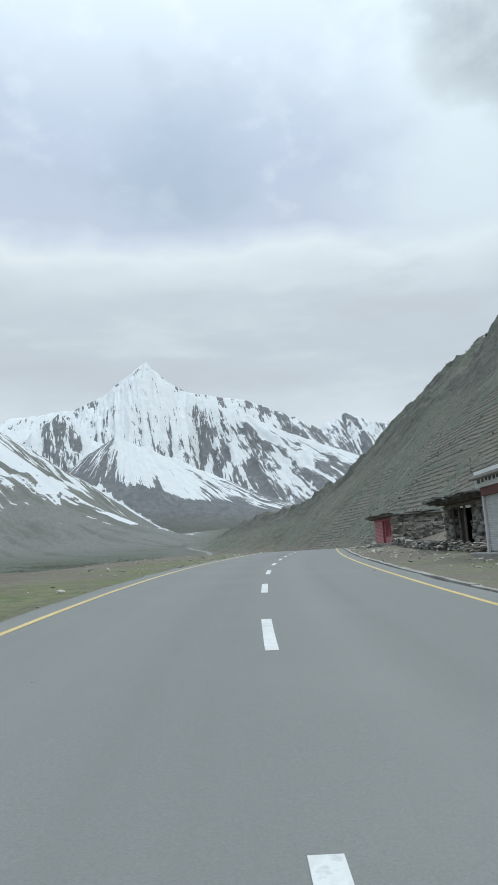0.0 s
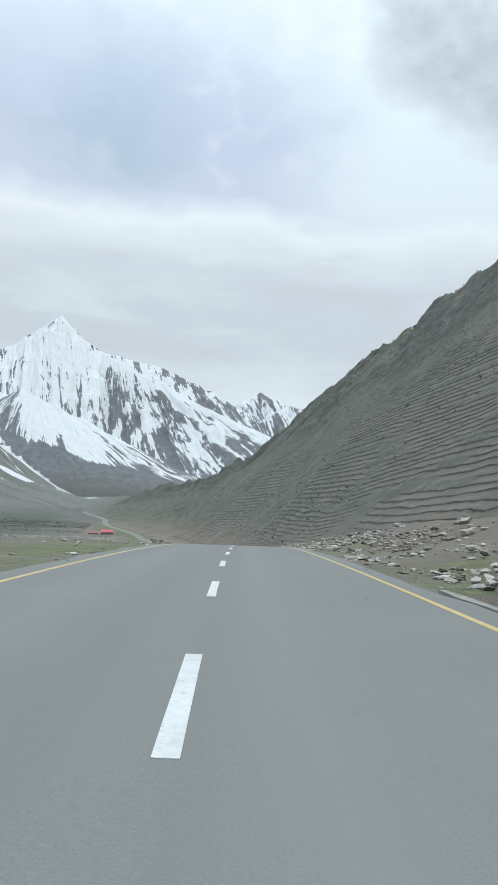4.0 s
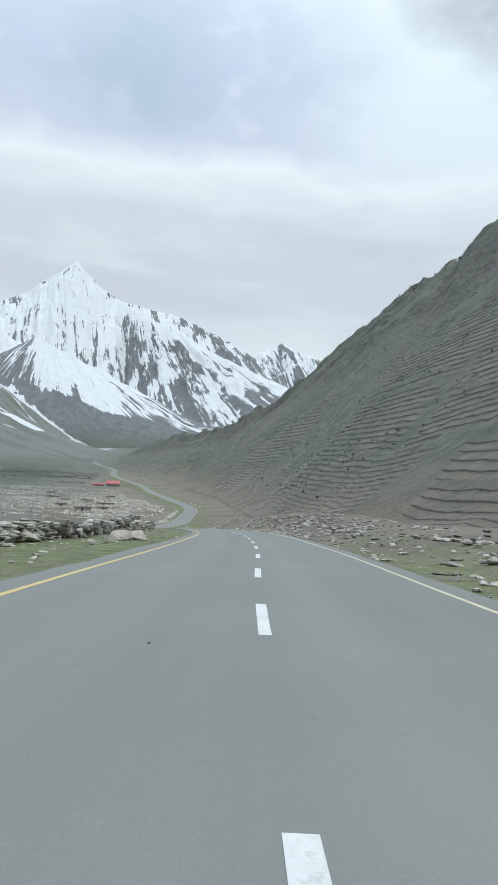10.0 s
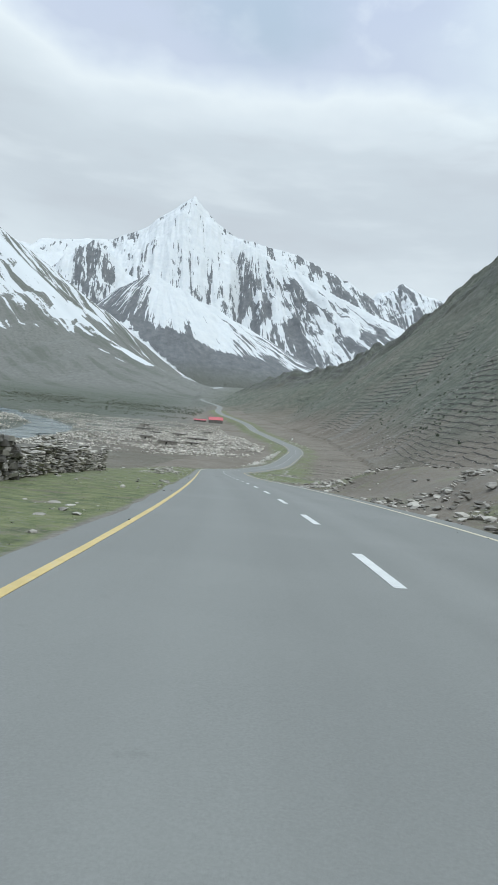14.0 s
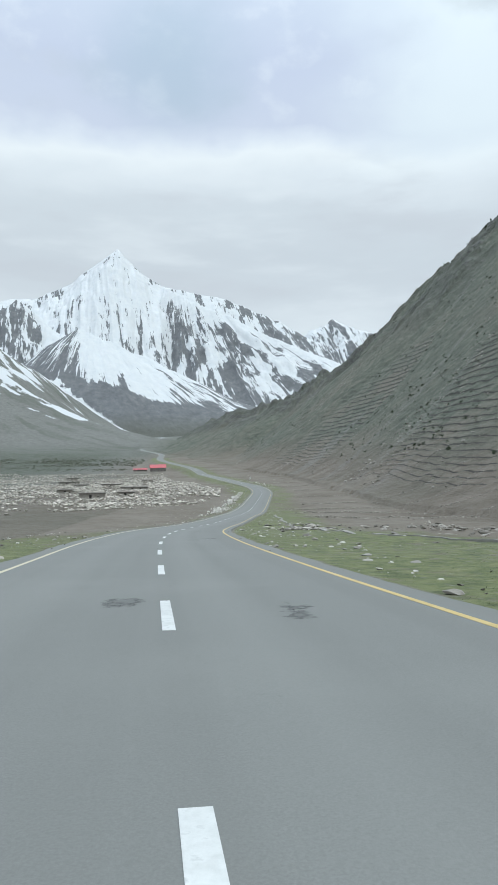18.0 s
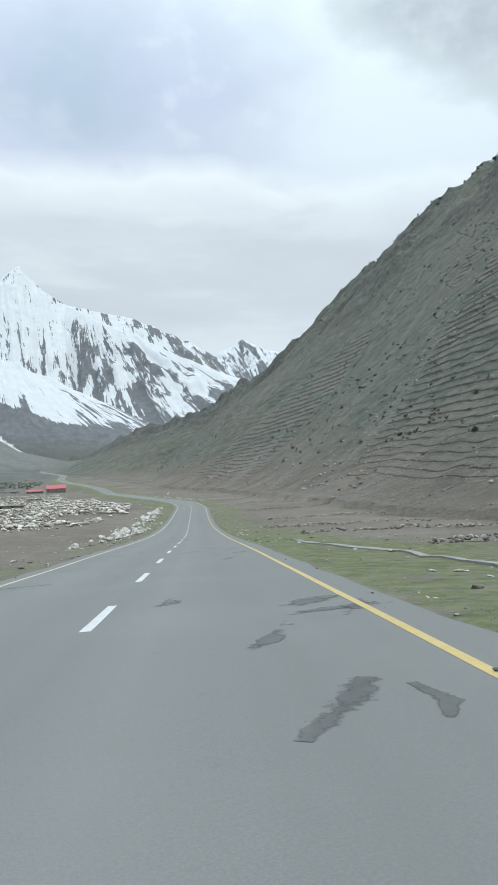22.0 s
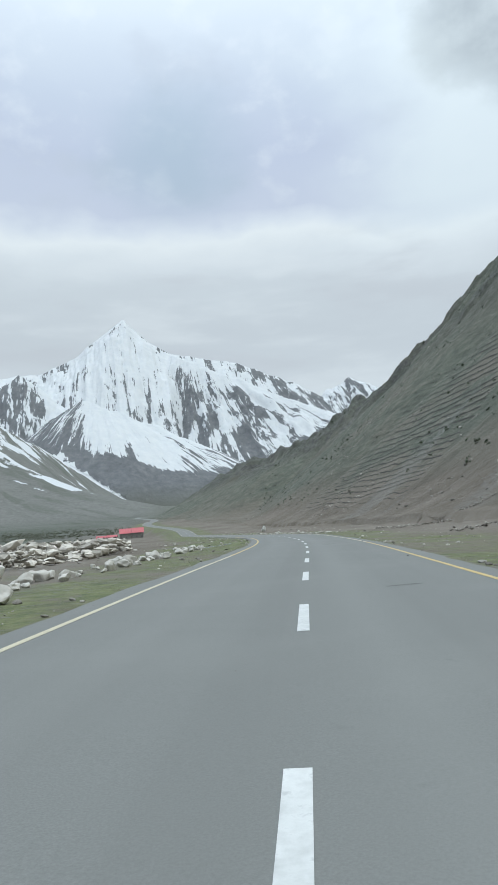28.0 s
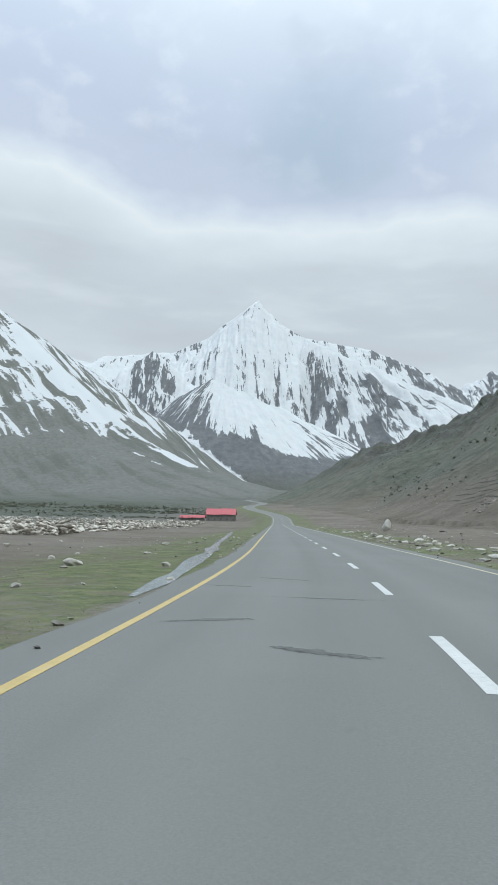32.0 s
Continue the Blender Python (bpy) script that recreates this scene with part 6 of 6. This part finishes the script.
def scrub_band():
    """Dark scrub on the low bank at the foot of the left slope."""
    rng = np.random.RandomState(48)
    n = 5200
    x = rng.uniform(-420, -52, n)
    y = 1215 - 0.30 * (x + 60) + rng.normal(0, 75, n)
    keep = (fbm(x / 38, y / 38, 3, 49) + rng.uniform(-0.1, 0.1, n) > 0.47) & (to_road(x, y)[1] < -24)
    x, y = x[keep][:2200], y[keep][:2200]
    z = gzs(np.stack([x, y], 1))
    cs, fs, k = [], [], 0
    for q in zip(x, y, z):
        d = rng.uniform(0.5, 1.5)
        for _ in range(8):
            c = np.array(q) + np.array([rng.normal(0, 0.55), rng.normal(0, 0.55), abs(rng.normal(0.3, 0.3))]) * d
            cs.append(c + rng.normal(0, 0.30 * d, (4, 3)))
            fs += [(k, k + 1, k + 2), (k, k + 2, k + 3), (k, k + 3, k + 1), (k + 1, k + 3, k + 2)]
            k += 4
    me = bpy.data.meshes.new("scrub")
    me.from_pydata(np.concatenate(cs).tolist(), [], fs)
    me.materials.append(M_SCRUB)
    tagged(new("scrub", me), "dark green scrub along the foot of the snowy slope", "shrub", kind="stuff")


scrub_band()


def slope_stones():
    """Fallen stones in chutes and at the foot of the right slope."""
    rng = np.random.RandomState(45)
    n = 26000
    x, y = rng.uniform(60, 330, n), rng.uniform(470, 1150, n)
    h, up, dn = ridge_height("right", x, y, np.full(n, -20.0))
    al = 0.7 * y - 0.7 * x
    chute = smooth(0.56, 0.70, fbm(al / 26, dn / 240, 3, 47))
    keep = (h > -17) & (up < 0.6) & (rng.rand(n) < chute * (1.1 - up) + 0.04)
    x, y = x[keep][:4200], y[keep][:4200]
    z = gzs(np.stack([x, y], 1))
    stones("slope_stones", np.stack([x, y, z], 1), 0.25 + rng.uniform(0, 1, len(x)) ** 4 * 1.5, M_STONE, ROCK_LOW, "grey stones fallen on the terraced slope", "stones", seed=46)


slope_stones()


def terrace_stones():
    """Rough dry-stone faces of the nearer terraces."""
    rng = np.random.RandomState(61)
    n = 60000
    x, y = rng.uniform(78, 240, n), rng.uniform(400, 790, n)
    z, s, o, zr, info = land(x[None], y[None])
    fr = info["rows"][0] % 1.0
    keep = (info["terrace"][0] > 0.5) & (fr > 0.74) & (fr < 0.97) & (rng.rand(n) < 1.05 - z[0] / 110) & (o[0] > 40)
    x, y, z = x[keep][:9500], y[keep][:9500], z[0][keep][:9500]
    stones("terrace_stones", np.stack([x, y, z], 1), 0.15 + rng.uniform(0, 1, len(x)) ** 2 * 0.5, M_STONE, ROCK_LOW, "rough dark dry-stone faces of the terraces", "stones", seed=62, flat=(0.6, 1.0), lift=0.08)


terrace_stones()
line = RIDGES["right"][1]
for k in range(72):
    t = rs.uniform(2.5, 9.0)
    i = int(t)
    a, b = np.array(line[i][:2]), np.array(line[i + 1][:2])
    p = a + (b - a) * (t - i) + rs.normal(0, 5, 2)
    ob = new("juniper_tree", TREES[rs.randint(3)])
    h = rs.uniform(2.2, 4.6)
    ob.matrix_world = pose(p[0], p[1], gz(p[0], p[1]) - 0.3, 0, 0, rs.uniform(0, 360)) @ Matrix.Diagonal((h * 0.62, h * 0.62, h * 0.42, 1))
    tagged(ob, "small dark juniper tree on the ridge line", "tree", "trees on the ridge")


def grass():
    """Tufts of short grass on the verges, thicker where they are green."""
    rng = np.random.RandomState(12)
    n = 120000
    s = rng.uniform(-5, 720, n)
    o = (4.75 + rng.uniform(0, 1, n) ** 1.6 * 15) * rng.choice([-1, 1], n)
    p = on_road(s, o)
    keep = fbm(p[:, 0] / 3.5, p[:, 1] / 3.5, 3, 14) + rng.uniform(-0.12, 0.12, n) > 0.48
    keep &= lushness(s, o) > rng.uniform(0.25, 0.85, n)
    p = p[keep][:40000]
    p[:, 2] = gzs(p[:, :2])
    n, m = len(p), 6
    tall = (0.015 + 0.02 * rng.uniform(0, 1, n) ** 2)[:, None] * rng.uniform(0.5, 1.2, (n, m))
    a = rng.uniform(0, 6.28, (n, m))
    bx, by = p[:, :1] + rng.normal(0, 0.09, (n, m)), p[:, 1:2] + rng.normal(0, 0.09, (n, m))
    z = p[:, 2:3] - 0.02 + 0 * bx
    wx, wy = np.cos(a) * 0.008, np.sin(a) * 0.008
    tip = np.stack([bx + rng.normal(0, 0.04, (n, m)), by + rng.normal(0, 0.04, (n, m)), z + 0.02 + tall], -1)
    v = np.stack([np.stack([bx - wx, by - wy, z], -1), np.stack([bx + wx, by + wy, z], -1), tip], 2).reshape(-1, 3)
    me = bpy.data.meshes.new("grass")
    me.from_pydata(v.tolist(), [], np.arange(len(v)).reshape(-1, 3).tolist())
    me.materials.append(M_GRASS)
    tagged(new("grass", me), "short green grass tufts on the verges", "grass", kind="stuff")


grass()


def verge_stones():
    """Stones of all sizes lying in the verges, in loose drifts, grey and pale."""
    for seed, material, n, label in ((15, M_STONE, 9000, "small grey stones scattered on the verge"), (18, M_PALESTONE, 4200, "pale stones lying in the grass of the verge")):
        rng = np.random.RandomState(seed)
        s = rng.uniform(-5, 730, n)
        o = (4.6 + rng.uniform(0, 1, n) ** 1.5 * 15) * rng.choice([-1, 1], n)
        p = on_road(s, o)
        p = p[fbm(p[:, 0] / 6, p[:, 1] / 6, 3, seed + 1) + rng.uniform(-0.12, 0.12, n) > 0.52]
        p[:, 2] = gzs(p[:, :2])
        stones("verge_stones", p, 0.05 + rng.uniform(0, 1, len(p)) ** 3.5 * 0.34, material, ROCK_LOW, label, "stones", seed=seed + 2, flat=(0.4, 0.8), lift=0.1)


verge_stones()
